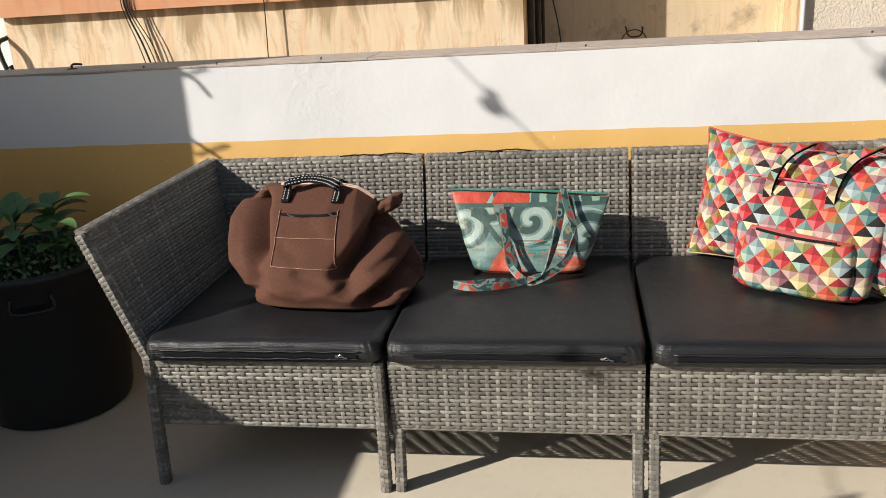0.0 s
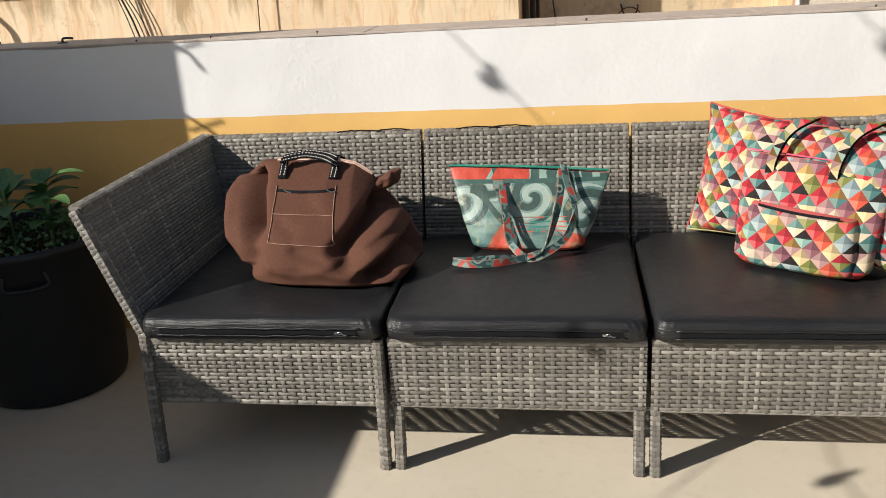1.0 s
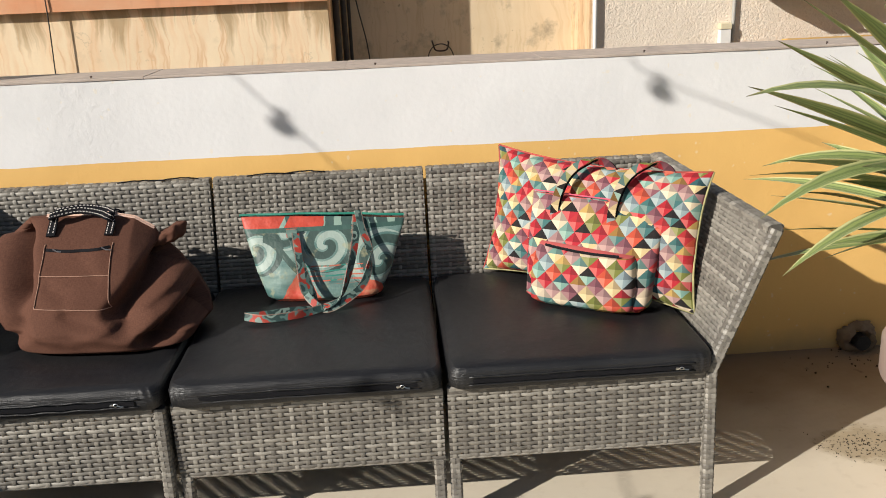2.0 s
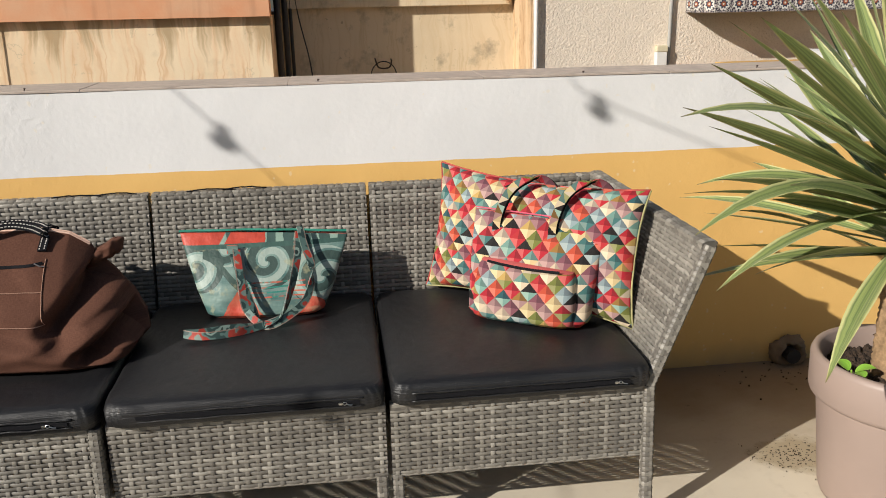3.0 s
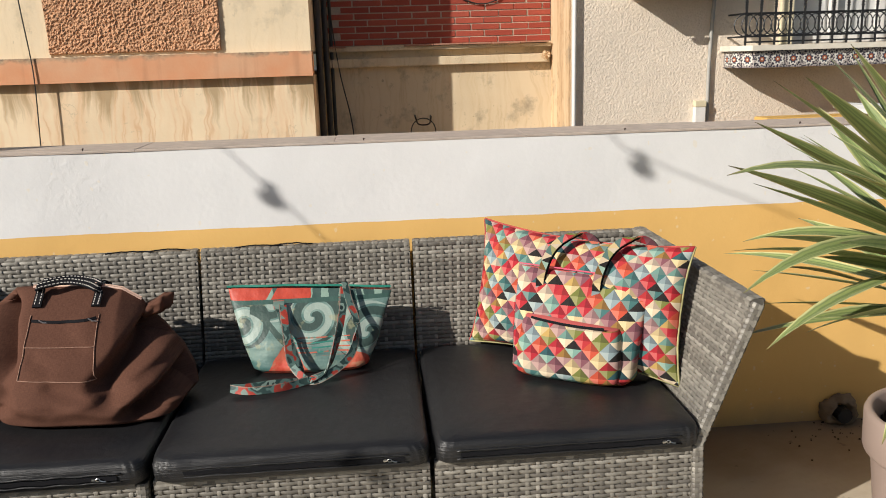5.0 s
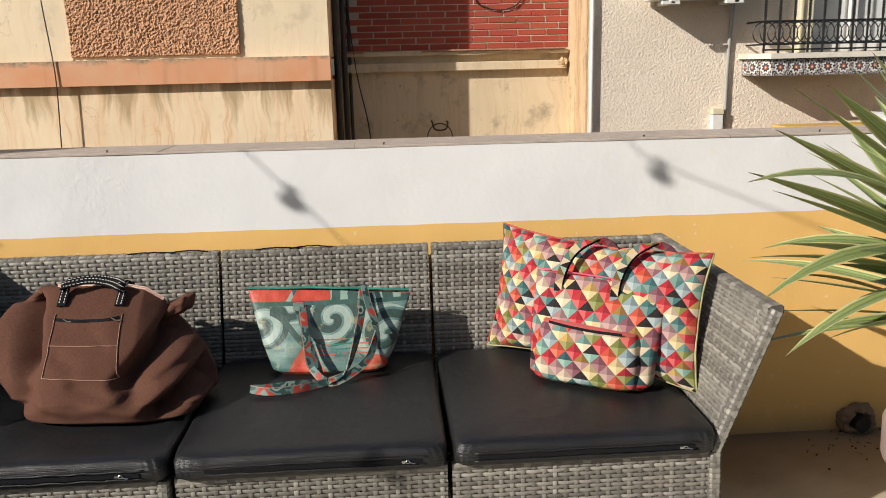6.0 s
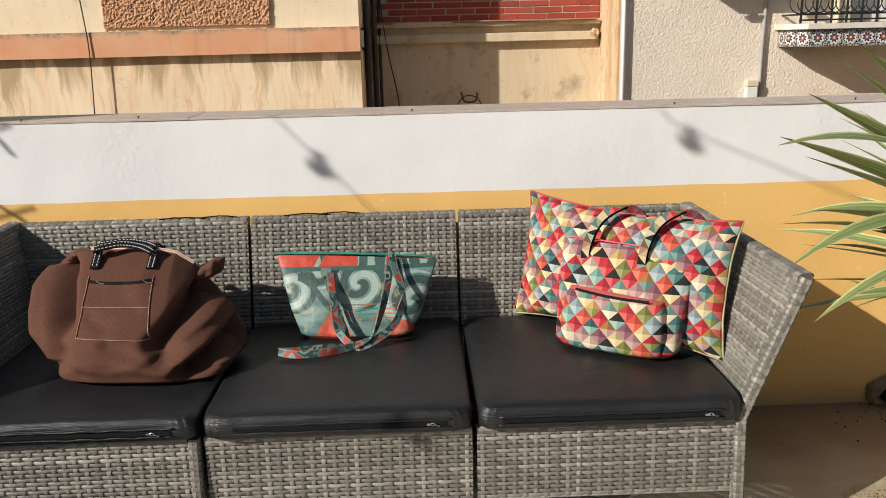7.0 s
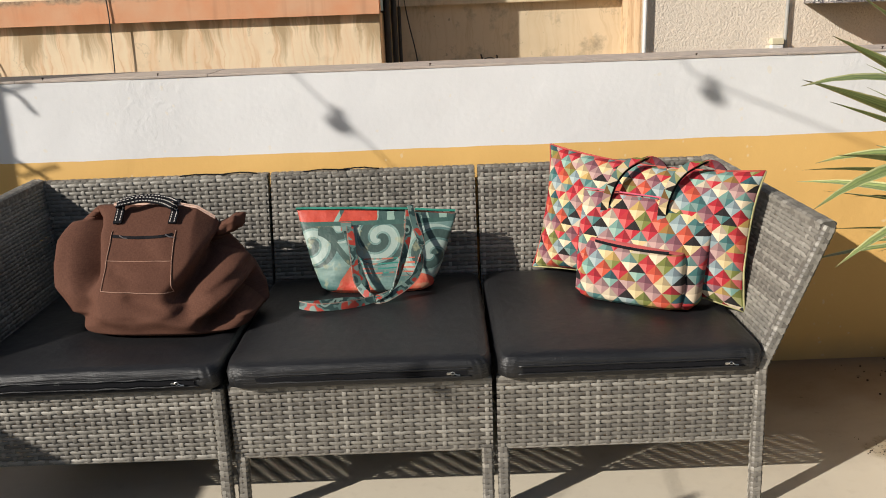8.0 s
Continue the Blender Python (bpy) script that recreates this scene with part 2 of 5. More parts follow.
def swirl_mat():
    """Printed cloth of the small tote: pale and dark teal swirls, coral patches."""
    n = Nodes("swirl_print_cloth")
    u, v, _ = n.split(n.uv())
    wob = n.noise(9.0, 3.0)
    c = n.mix(n.grey(n.noise(1.0, 3.0, 0.5, n.scaled(n.uv(), (6.0, 26.0, 1.0))), 0.4, 0.62), (0.205, 0.295, 0.26), (0.06, 0.135, 0.125))
    for cu, cv, k, rr in ((-0.195, 0.135, 60.0, 0.085), (0.01, 0.145, 62.0, 0.085), (0.165, 0.10, 58.0, 0.095), (-0.10, 0.175, 70.0, 0.05)):
        du, dv = n.m("SUBTRACT", u, cu), n.m("SUBTRACT", v, cv)
        r = n.m("SQRT", n.m("ADD", n.m("MULTIPLY", du, du), n.m("MULTIPLY", n.m("MULTIPLY", dv, dv), 1.6)))
        th = n.m("ARCTAN2", dv, du)
        s = n.m("SINE", n.m("ADD", th, n.m("MULTIPLY", r, k * 1.7)))
        inside = n.m("LESS_THAN", r, rr)
        c = n.mix(n.m("MULTIPLY", inside, n.m("GREATER_THAN", s, 0.25)), c, (0.045, 0.075, 0.065))
        c = n.mix(n.m("MULTIPLY", inside, n.m("LESS_THAN", s, -0.45)), c, (0.30, 0.37, 0.325))
    coral = (0.50, 0.065, 0.038)
    lowpatch = n.m("GREATER_THAN", n.m("SUBTRACT", n.m("MULTIPLY_ADD", wob, 0.11, n.m("MULTIPLY", n.m("SINE", n.m("MULTIPLY_ADD", u, 34.0, 0.4)), -0.034)), v), 0.034)
    c = n.mix(lowpatch, c, n.mix(n.grey(n.noise(30.0), 0.4, 0.6), coral, (0.54, 0.14, 0.085)))
    # a dark branch between the swirls, and thin teal strokes low down
    du = n.m("SUBTRACT", u, -0.105)
    arc = n.m("ABSOLUTE", n.m("SUBTRACT", v, n.m("MULTIPLY_ADD", du, -0.62, n.m("MULTIPLY_ADD", n.m("SINE", n.m("MULTIPLY", du, 38.0)), -0.012, 0.120))))
    c = n.mix(n.m("MULTIPLY", n.m("LESS_THAN", arc, 0.011), n.m("LESS_THAN", n.m("ABSOLUTE", du), 0.065)), c, (0.05, 0.085, 0.072))
    strokes = n.m("MULTIPLY", n.m("GREATER_THAN", n.m("SINE", n.m("MULTIPLY_ADD", wob, 5.0, n.m("MULTIPLY", v, 520.0))), 0.55), n.m("LESS_THAN", n.m("ABSOLUTE", n.m("SUBTRACT", v, 0.072)), 0.024))
    c = n.mix(n.m("MULTIPLY", strokes, n.m("LESS_THAN", n.m("ABSOLUTE", n.m("SUBTRACT", u, 0.03)), 0.085)), c, n.mix(n.grey(n.noise(22.0), 0.45, 0.55), (0.03, 0.20, 0.16), (0.48, 0.10, 0.06)))
    c = n.mix(n.m("MULTIPLY", n.grey(n.noise(26.0, 3.0), 0.58, 0.66), 0.45), c, (0.36, 0.34, 0.20))
    band = n.m("GREATER_THAN", v, 0.189)
    striped = n.mix(n.m("GREATER_THAN", n.m("SINE", n.m("MULTIPLY_ADD", wob, 6.0, n.m("MULTIPLY", u, 120.0))), 0.2), (0.045, 0.085, 0.075), (0.23, 0.33, 0.27))
    reds = n.m("LESS_THAN", n.m("ADD", u, n.m("MULTIPLY", wob, 0.05)), 0.02)
    gap = n.m("LESS_THAN", n.m("ABSOLUTE", n.m("SUBTRACT", u, n.m("MULTIPLY_ADD", v, 0.6, -0.232))), 0.007)
    bandc = n.mix(n.m("MULTIPLY", reds, n.m("SUBTRACT", 1.0, gap)), striped, n.mix(n.grey(n.noise(30.0, 4.0), 0.4, 0.65), coral, (0.40, 0.05, 0.03)))
    c = n.mix(band, c, bandc)
    seam = n.m("MULTIPLY", n.m("GREATER_THAN", v, 0.179), n.m("LESS_THAN", v, 0.190))
    c = n.mix(seam, c, (0.045, 0.095, 0.08))
    return n.done(c, 0.5, n.bump(n.noise(22.0, 3.0), 0.6, 0.008, n.bump(n.noise(700.0, 1.0), 0.15, 0.0005)), 0.0, 0.35)


def strap_mat():
    n = Nodes("swirl_print_strap")
    u, v, _ = n.split(n.uv())
    f = n.noise(1.0, 2.0, 0.5, n.scaled(n.uv(), (16.0, 16.0, 1.0)))
    c = n.ramp(f, [(0.0, (0.02, 0.035, 0.032)), (0.36, (0.20, 0.28, 0.24)), (0.42, (0.03, 0.06, 0.055)), (0.50, (0.10, 0.17, 0.15)), (0.565, (0.36, 0.045, 0.03)), (0.63, (0.40, 0.075, 0.045)), (0.655, (0.20, 0.26, 0.225))], True)
    e = n.m("ABSOLUTE", n.m("SUBTRACT", u, 0.013))
    c = n.mix(n.m("MULTIPLY", n.m("GREATER_THAN", e, 0.0105), 0.55), c, (0.40, 0.26, 0.20))
    return n.done(c, 0.55, n.bump(n.noise(500.0, 1.0), 0.15, 0.0005), 0.0, 0.35)


def brown_mat():
    n = Nodes("brown_woven_cloth")
    p = n.uv()
    w1 = n.noise(1.0, 2.0, 0.5, n.scaled(p, (900.0, 130.0, 1.0)))
    w2 = n.noise(1.0, 2.0, 0.5, n.scaled(p, (130.0, 900.0, 1.0)))
    w = n.m("ADD", w1, w2)
    c = n.mix(n.grey(w, 0.75, 1.25), (0.080, 0.035, 0.0225), (0.128, 0.057, 0.037))
    c = n.mix(n.m("MULTIPLY", n.grey(n.noise(6.0, 4.0), 0.4, 0.7), 0.35), c, (0.080, 0.035, 0.023))
    return n.done(c, 0.85, n.bump(w, 0.35, 0.0008), 0.0, 0.15)


def leaf_mat(name, mid, side, rim):
    n = Nodes(name)
    u, v, _ = n.split(n.uv())
    e = n.m("ABSOLUTE", n.m("SUBTRACT", u, 0.5))
    c = n.mix(n.grey(n.noise(1.0, 2.0, 0.5, n.scaled(n.uv(), (14.0, 0.6, 1.0))), 0.4, 0.6), mid, side)
    c = n.mix(n.m("MULTIPLY", n.grey(e, 0.33, 0.42), 0.8), c, rim)
    c = n.mix(n.m("MULTIPLY", n.grey(v, 0.93, 1.0), 0.8), c, (0.14, 0.085, 0.035))
    c = n.mix(n.m("MULTIPLY", n.object_random(), 0.3), c, side)
    n.put(n.bsdf.inputs["Subsurface Weight"], 0.0)
    return n.done(c, 0.42, n.bump(n.noise(1.0, 2.0, 0.5, n.scaled(n.uv(), (60.0, 1.0, 1.0))), 0.3, 0.001), 0.0, 0.45)


def brick_mat():
    n = Nodes("red_brick")
    f = n.noise(60.0, 4.0)
    c = n.mix(n.object_random(), (0.30, 0.052, 0.032), (0.40, 0.085, 0.052))
    c = n.mix(n.m("MULTIPLY", n.grey(f, 0.4, 0.7), 0.4), c, (0.24, 0.045, 0.03))
    return n.done(c, 0.75, n.bump(f, 0.4, 0.003), 0.0, 0.3)


def tile_mat():
    """Glazed tiles with small star rosettes in white, blue and rust."""
    n = Nodes("star_tile_band")
    u, v, _ = n.split(n.uv())
    s = 1 / 0.138
    fu = n.m("SUBTRACT", n.m("FRACT", n.m("MULTIPLY", u, s)), 0.5)
    fv = n.m("SUBTRACT", n.m("FRACT", n.m("MULTIPLY_ADD", v, s, -0.007)), 0.5)
    r = n.m("SQRT", n.m("ADD", n.m("MULTIPLY", fu, fu), n.m("MULTIPLY", fv, fv)))
    th = n.m("ARCTAN2", fv, fu)
    star = n.m("MULTIPLY_ADD", n.m("COSINE", n.m("MULTIPLY", th, 8.0)), 0.05, r)
    c = n.mix(n.m("GREATER_THAN", n.noise(75.0, 1.0, 0.5, n.scaled(n.uv(), (1.0, 1.0, 1.0))), 0.5), (0.03, 0.028, 0.04), (0.40, 0.36, 0.33))
    c = n.mix(n.m("LESS_THAN", star, 0.36), c, (0.62, 0.60, 0.55))
    c = n.mix(n.m("LESS_THAN", star, 0.25), c, (0.04, 0.045, 0.07))
    c = n.mix(n.m("LESS_THAN", r, 0.15), c, (0.30, 0.09, 0.04))
    c = n.mix(n.m("LESS_THAN", r, 0.06), c, (0.6, 0.58, 0.5))
    return n.done(c, 0.25, None, 0.0, 0.5)


M_RATTAN, M_LEATHER, M_PARAPET, M_FLOOR = rattan_mat(), leather_mat(), parapet_mat(), floor_mat()
M_SWIRLSTRAP = strap_mat()
M_TRI, M_SWIRL, M_BROWN, M_BRICK, M_TILE = triangles_mat(), swirl_mat(), brown_mat(), brick_mat(), tile_mat()
M_CAP = plain("coping_tile", (0.47, 0.39, 0.33), 0.6, 0.15, 30, 0.3)


def ledge_mat():
    """Faded orange paint with lichen and dirt patches along the worn upper edge."""
    n = Nodes("orange_ledge_paint")
    p = n.place()
    x, y, z = n.split(p)
    c = n.mix(n.grey(n.noise(3.0, 5.0), 0.35, 0.7), (0.66, 0.31, 0.165), (0.66, 0.385, 0.235))
    edge = n.m("ADD", z, n.m("ADD", n.m("MULTIPLY", n.m("SUBTRACT", n.noise(7.0, 6.0), 0.5), 0.13), n.m("MULTIPLY", n.m("SUBTRACT", n.noise(1.1, 3.0), 0.5), 0.10)))
    c = n.mix(n.m("MULTIPLY", n.grey(edge, 1.325, 1.365), 0.85), c, n.mix(n.grey(n.noise(30.0, 4.0), 0.4, 0.6), (0.20, 0.165, 0.12), (0.42, 0.33, 0.22)))
    drip = n.noise(1.0, 3.0, 0.5, n.scaled(p, (9.0, 9.0, 0.8)))
    c = n.mix(n.m("MULTIPLY", n.grey(drip, 0.54, 0.72), 0.4), c, (0.40, 0.19, 0.10))
    return n.done(c, 0.85, n.bump(n.noise(40.0, 5.0), 0.35, 0.004), 0.0, 0.2)


M_LEDGE = ledge_mat()
M_CREAM = render_mat("cream_render", (0.84, 0.68, 0.47), (0.74, 0.47, 0.27), 0.8, 0.25, 1.13)
M_UPPER = render_mat("upper_cream_render", (0.82, 0.68, 0.48), (0.66, 0.50, 0.29), 0.2, 0.35)
M_OLD = render_mat("old_cream_render", (0.70, 0.57, 0.39), (0.52, 0.37, 0.20), 0.35, 0.7)
M_JAMB = render_mat("stained_jamb_render", (0.66, 0.48, 0.30), (0.40, 0.24, 0.12), 1.0, 0.9)
M_ROUGH = stucco_mat("orange_roughcast", (0.66, 0.37, 0.215), 110.0, 0.009)
M_STUCCO = stucco_mat("cream_stucco", (0.80, 0.69, 0.565), 58.0, 0.008)
M_MORTAR = plain("mortar", (0.50, 0.41, 0.33), 0.9, 0.15, 60, 0.4)
M_CONCRETE = plain("concrete", (0.22, 0.155, 0.10), 0.9, 0.25, 22, 0.8, dist=0.01)
M_STREET = plain("street_asphalt", (0.06, 0.06, 0.06), 0.9, 0.2, 30, 0.4)
M_DARK = plain("dark_pipe", (0.030, 0.024, 0.020), 0.5, 0.2, 25, 0.1)
M_CABLE = plain("black_cable", (0.018, 0.016, 0.015), 0.6, 0.1, 50, 0.1)
M_WHITE = plain("white_plastic", (0.72, 0.70, 0.66), 0.45, 0.06, 20, 0.1)
M_WPAINT = plain("white_paint", (0.78, 0.77, 0.74), 0.6, 0.05, 10, 0.15)
M_GREYPIPE = plain("grey_conduit", (0.36, 0.35, 0.32), 0.5, 0.1, 20, 0.1)
M_MARBLE = plain("pale_sill_stone", (0.70, 0.645, 0.54), 0.4, 0.08, 12, 0.1)
M_IRON = plain("black_iron", (0.012, 0.012, 0.013), 0.45, 0.2, 60, 0.1)
M_YELLOW = plain("yellow_paint", (0.62, 0.37, 0.10), 0.6, 0.08, 20, 0.2)
M_TERRA = plain("sill_tile", (0.40, 0.20, 0.13), 0.7, 0.2, 25, 0.3)
M_RUST = plain("rusty_iron", (0.05, 0.03, 0.022), 0.8, 0.3, 60, 0.3)
M_TAUPE = plain("taupe_plastic", (0.30, 0.225, 0.19), 0.5, 0.05, 8, 0.08)
M_BLACKPOT = plain("black_plastic", (0.010, 0.010, 0.011), 0.45, 0.15, 12, 0.1)
M_SOIL = plain("dark_soil", (0.040, 0.024, 0.014), 0.95, 0.5, 70, 1.0, dist=0.012)
M_BARK = plain("yucca_bark", (0.30, 0.19, 0.10), 0.9, 0.35, 45, 1.0, dist=0.006)
M_YUCCA = leaf_mat("yucca_leaf", (0.275, 0.325, 0.110), (0.120, 0.165, 0.060), (0.60, 0.57, 0.27))
M_GREEN = leaf_mat("dark_leaf", (0.105, 0.21, 0.065), (0.07, 0.155, 0.045), (0.12, 0.22, 0.08))
M_BRIGHT = leaf_mat("seedling_leaf", (0.22, 0.42, 0.05), (0.17, 0.35, 0.04), (0.26, 0.45, 0.07))
M_STRAP = plain("black_webbing", (0.011, 0.011, 0.013), 0.9, 0.2, 200, 0.3, spec=0.12)
M_THREAD = plain("white_thread", (0.66, 0.60, 0.55), 0.8, 0.1, 90, 0.1)
M_PEACH = plain("peach_zip_tape", (0.66, 0.44, 0.34), 0.7, 0.08, 90, 0.15)
M_SEAM = plain("pale_stitching", (0.34, 0.19, 0.13), 0.8, 0.15, 120, 0.1)
M_ZIP = plain("zip_metal", (0.62, 0.60, 0.56), 0.3, 0.1, 60, 0.05, metal=1.0)
M_TEALZIP = plain("green_zip_tape", (0.015, 0.20, 0.14), 0.6, 0.1, 90, 0.1)
M_GLASS = plain("bulb_glass", (0.25, 0.22, 0.18), 0.2, 0.05, 9, 0.0)
M_OLIVE = plain("olive_piping", (0.36, 0.33, 0.15), 0.8, 0.4, 25, 0.1)
M_CORAL = plain("coral_piping", (0.46, 0.07, 0.055), 0.8, 0.4, 30, 0.1)
M_PINK = plain("pink_piping", (0.62, 0.10, 0.16), 0.7, 0.1, 90, 0.1)
M_BRASS = plain("cream_switch_box", (0.66, 0.58, 0.40), 0.5, 0.08, 20, 0.1)
M_PANE = plain("white_window_shutter", (0.62, 0.62, 0.60), 0.4, 0.06, 4, 0.0)


# ---- helpers for meshes ----
def spot(ob):
    p = Vector((0, 0, 0))
    while ob is not None:
        p = p + ob.location
        ob = ob.parent
    return p


def thing(name, at, label, category, group="", kind=""):
    """An Empty at the base of a thing."""
    ob = new(name)
    ob.location = at
    ob.empty_display_size = 0.05
    return tagged(ob, label, category, group, kind)


def part(name, bm, material, parent=None, label="", smooth=False, bevel=0.0):
    """A mesh object from a bmesh in world coordinates, under its thing."""
    at = spot(parent)
    bmesh.ops.translate(bm, verts=bm.verts, vec=-at)
    if bevel:
        bmesh.ops.bevel(bm, geom=list(bm.edges), offset=bevel, segments=2, affect="EDGES", profile=0.6)
    me = bpy.data.meshes.new(name)
    bm.to_mesh(me)
    bm.free()
    me.materials.append(material)
    if smooth:
        me.polygons.foreach_set("use_smooth", [True] * len(me.polygons))
    ob = new(name, me)
    ob.parent = parent
    if label:
        tagged(ob, label)
    return ob


def solid(name, bm, material, label, category, kind="", group="", smooth=False, bevel=0.0):
    """A thing that is one mesh."""
    return tagged(part(name, bm, material, None, "", smooth, bevel), label, category, group, kind)


def box(x0, x1, y0, y1, z0, z1, bm=None):
    bm = bm or bmesh.new()
    v = [bm.verts.new((x, y, z)) for z in (z0, z1) for x, y in ((x0, y0), (x1, y0), (x1, y1), (x0, y1))]
    for f in ((3, 2, 1, 0), (4, 5, 6, 7), (0, 1, 5, 4), (1, 2, 6, 5), (2, 3, 7, 6), (3, 0, 4, 7)):
        bm.faces.new([v[i] for i in f])
    return bm


def smooth_path(pts, n=6):
    """Points along a soft curve through pts."""
    p = [Vector(q) for q in pts]
    p = [2 * p[0] - p[1], *p, 2 * p[-1] - p[-2]]
    out = []
    for i in range(1, len(p) - 2):
        a, b, c, d = p[i - 1:i + 3]
        for k in range(n):
            t = k / n
            out.append(0.5 * (2 * b + (c - a) * t + (2 * a - 5 * b + 4 * c - d) * t * t + (3 * b - a - 3 * c + d) * t ** 3))
    out.append(p[-2])
    return out


def tube(pts, r, seg=8, bm=None, taper=None):
    bm = bm or bmesh.new()
    pts = [Vector(p) for p in pts]
    rings = []
    side = None
    for i, p in enumerate(pts):
        d = (pts[min(i + 1, len(pts) - 1)] - pts[max(i - 1, 0)]).normalized()
        if side is None:
            side = d.orthogonal().normalized()
        side = (side - d * side.dot(d)).normalized()
        up = d.cross(side)
        rr = r if taper is None else r * taper(i / max(1, len(pts) - 1))
        rings.append([bm.verts.new(p + rr * (math.cos(a) * side + math.sin(a) * up)) for a in (2 * math.pi * k / seg for k in range(seg))])
    for a, b in zip(rings, rings[1:]):
        for k in range(seg):
            bm.faces.new((a[k], a[(k + 1) % seg], b[(k + 1) % seg], b[k]))
    bm.faces.new(rings[0][::-1])
    bm.faces.new(rings[-1])
    return bm


def lathe(profile, centre, seg=48, bm=None):
    bm = bm or bmesh.new()
    cx, cy, cz = centre
    rings = [[bm.verts.new((cx + r * math.cos(a), cy + r * math.sin(a), cz + z)) for a in (2 * math.pi * k / seg for k in range(seg))] for r, z in profile]
    for a, b in zip(rings, rings[1:]):
        for k in range(seg):
            bm.faces.new((a[k], a[(k + 1) % seg], b[(k + 1) % seg], b[k]))
    bm.faces.new(rings[0][::-1])
    bm.faces.new(rings[-1])
    return bm


def ribbon(pts, width, across, thick=0.003, bm=None, uvs=True, turn=None):
    """A strap along pts; across: the direction of its width, or one per point."""
    bm = bm or bmesh.new()
    uv = bm.loops.layers.uv.verify()
    pts = [Vector(p) for p in pts]
    rings, run = [], 0.0
    for i, p in enumerate(pts):
        d = (pts[min(i + 1, len(pts) - 1)] - pts[max(i - 1, 0)]).normalized()
        a = Vector(across(i / (len(pts) - 1))) if callable(across) else Vector(across)
        a = (a - d * a.dot(d)).normalized()
        nrm = d.cross(a)
        if i:
            run += (p - pts[i - 1]).length
        rings.append(([bm.verts.new(p + a * width / 2 * s + nrm * thick / 2 * t) for s, t in ((-1, -1), (1, -1), (1, 1), (-1, 1))], run))
    for (a, ra), (b, rb) in zip(rings, rings[1:]):
        for k in range(4):
            f = bm.faces.new((a[k], a[(k + 1) % 4], b[(k + 1) % 4], b[k]))
            for loop, q in zip(f.loops, ((0, ra), (width, ra), (width, rb), (0, rb))):
                loop[uv].uv = q
    bm.faces.new(rings[0][0][::-1])
    bm.faces.new(rings[-1][0])
    return bm


# ---- structure: terrace ----
def uneven_wall(x0, x1, y0, y1, z0, z1, step, amount):
    """A wall block whose front face (y0) and top edge are slightly uneven."""
    bm = bmesh.new()
    nx, nz = int((x1 - x0) / step), max(1, int((z1 - z0) / step))
    grid = []
    for j in range(nz + 1):
        row = []
        for i in range(nx + 1):
            x, z = x0 + (x1 - x0) * i / nx, z0 + (z1 - z0) * j / nz
            k = noise.noise((x * 1.7, 0.0, z * 1.7)) + 0.35 * noise.noise((x * 7, 3.0, z * 7))
            dz = 0.004 * noise.noise((x * 3.0, 7.0, 0.0)) if j == nz else 0
            row.append(bm.verts.new((x, y0 - amount * k, z + dz)))
        grid.append(row)
    for a, b in zip(grid, grid[1:]):
        for i in range(nx):
            bm.faces.new((a[i], a[i + 1], b[i + 1], b[i]))
    back = [bm.verts.new((x, y1, z)) for x, z in ((x0, z0), (x1, z0), (x1, z1), (x0, z1))]
    bm.faces.new(back[::-1])
    bm.faces.new([*grid[-1], back[2], back[3]])
    bm.faces.new([*[r[-1] for r in grid], back[2], back[1]][::-1])
    bm.faces.new([*[r[0] for r in grid], back[3], back[0]])
    bm.faces.new([*grid[0], back[1], back[0]][::-1])
    bm.normal_update()
    for e in bm.edges:
        if len(e.link_faces) == 2 and e.calc_face_angle(0.0) > 0.6:
            e.smooth = False
    return bm


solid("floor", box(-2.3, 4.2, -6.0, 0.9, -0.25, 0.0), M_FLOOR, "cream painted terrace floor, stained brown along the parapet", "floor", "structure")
solid("ground", box(-400, 400, -400, 600, -3.6, -3.2), M_STREET, "grey street level below the terrace", "ground", "structure")
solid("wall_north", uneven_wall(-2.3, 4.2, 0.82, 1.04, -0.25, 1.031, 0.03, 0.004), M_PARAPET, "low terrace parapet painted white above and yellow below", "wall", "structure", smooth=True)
# out of view; added, with its inner face set by the floor's shadow line
solid("wall_west", box(-2.28, -2.06, -6.0, 0.815, -0.25, 1.04), M_PARAPET, "unseen low side parapet painted white and yellow, added to shade the left floor", "wall", "structure", bevel=0.008)
# unseen block, added to throw the upright shadow edge onto the parapet
solid("wall_shade_pier", box(-5.0, -2.37, 0.09, 0.72, -3.3, 3.4), M_UPPER, "unseen plain cream wall block, added to shade the parapet's left end", "wall", "structure")

coping = tagged(thing("trim", (0, 0.93, 1.031), "row of flat brownish coping tiles on the parapet", "coping", kind="structure"))
_x = -2.3
while _x < 4.15:
    w = min(0.60, 4.2 - _x)
    b = box(_x + 0.0004, _x + w - 0.0004, 0.8185, 1.05, 1.0315, 1.039 + 0.0015 * noise.noise((_x, 0, 0)))
    part("coping_tile", b, M_CAP, coping, bevel=0.0015)
    _x += w
for x, z in ((-1.28, 0), (-0.66, 0), (0.19, 0), (1.02, 0), (-1.02, 0), (1.6, 0)):
    s = thing("screw", (x, 0.835, 1.039), "small rusty screw in a coping tile", "screw", "screws in the coping")
    part("shank", tube([(x, 0.835, 1.037), (x + 0.002, 0.835, 1.044)], 0.002, 6), M_RUST, s)
    part("head", lathe([(0.002, 0.0), (0.0038, 0.0), (0.0038, 0.002), (0.002, 0.003)], (x + 0.002, 0.835, 1.0435), 8), M_RUST, s)

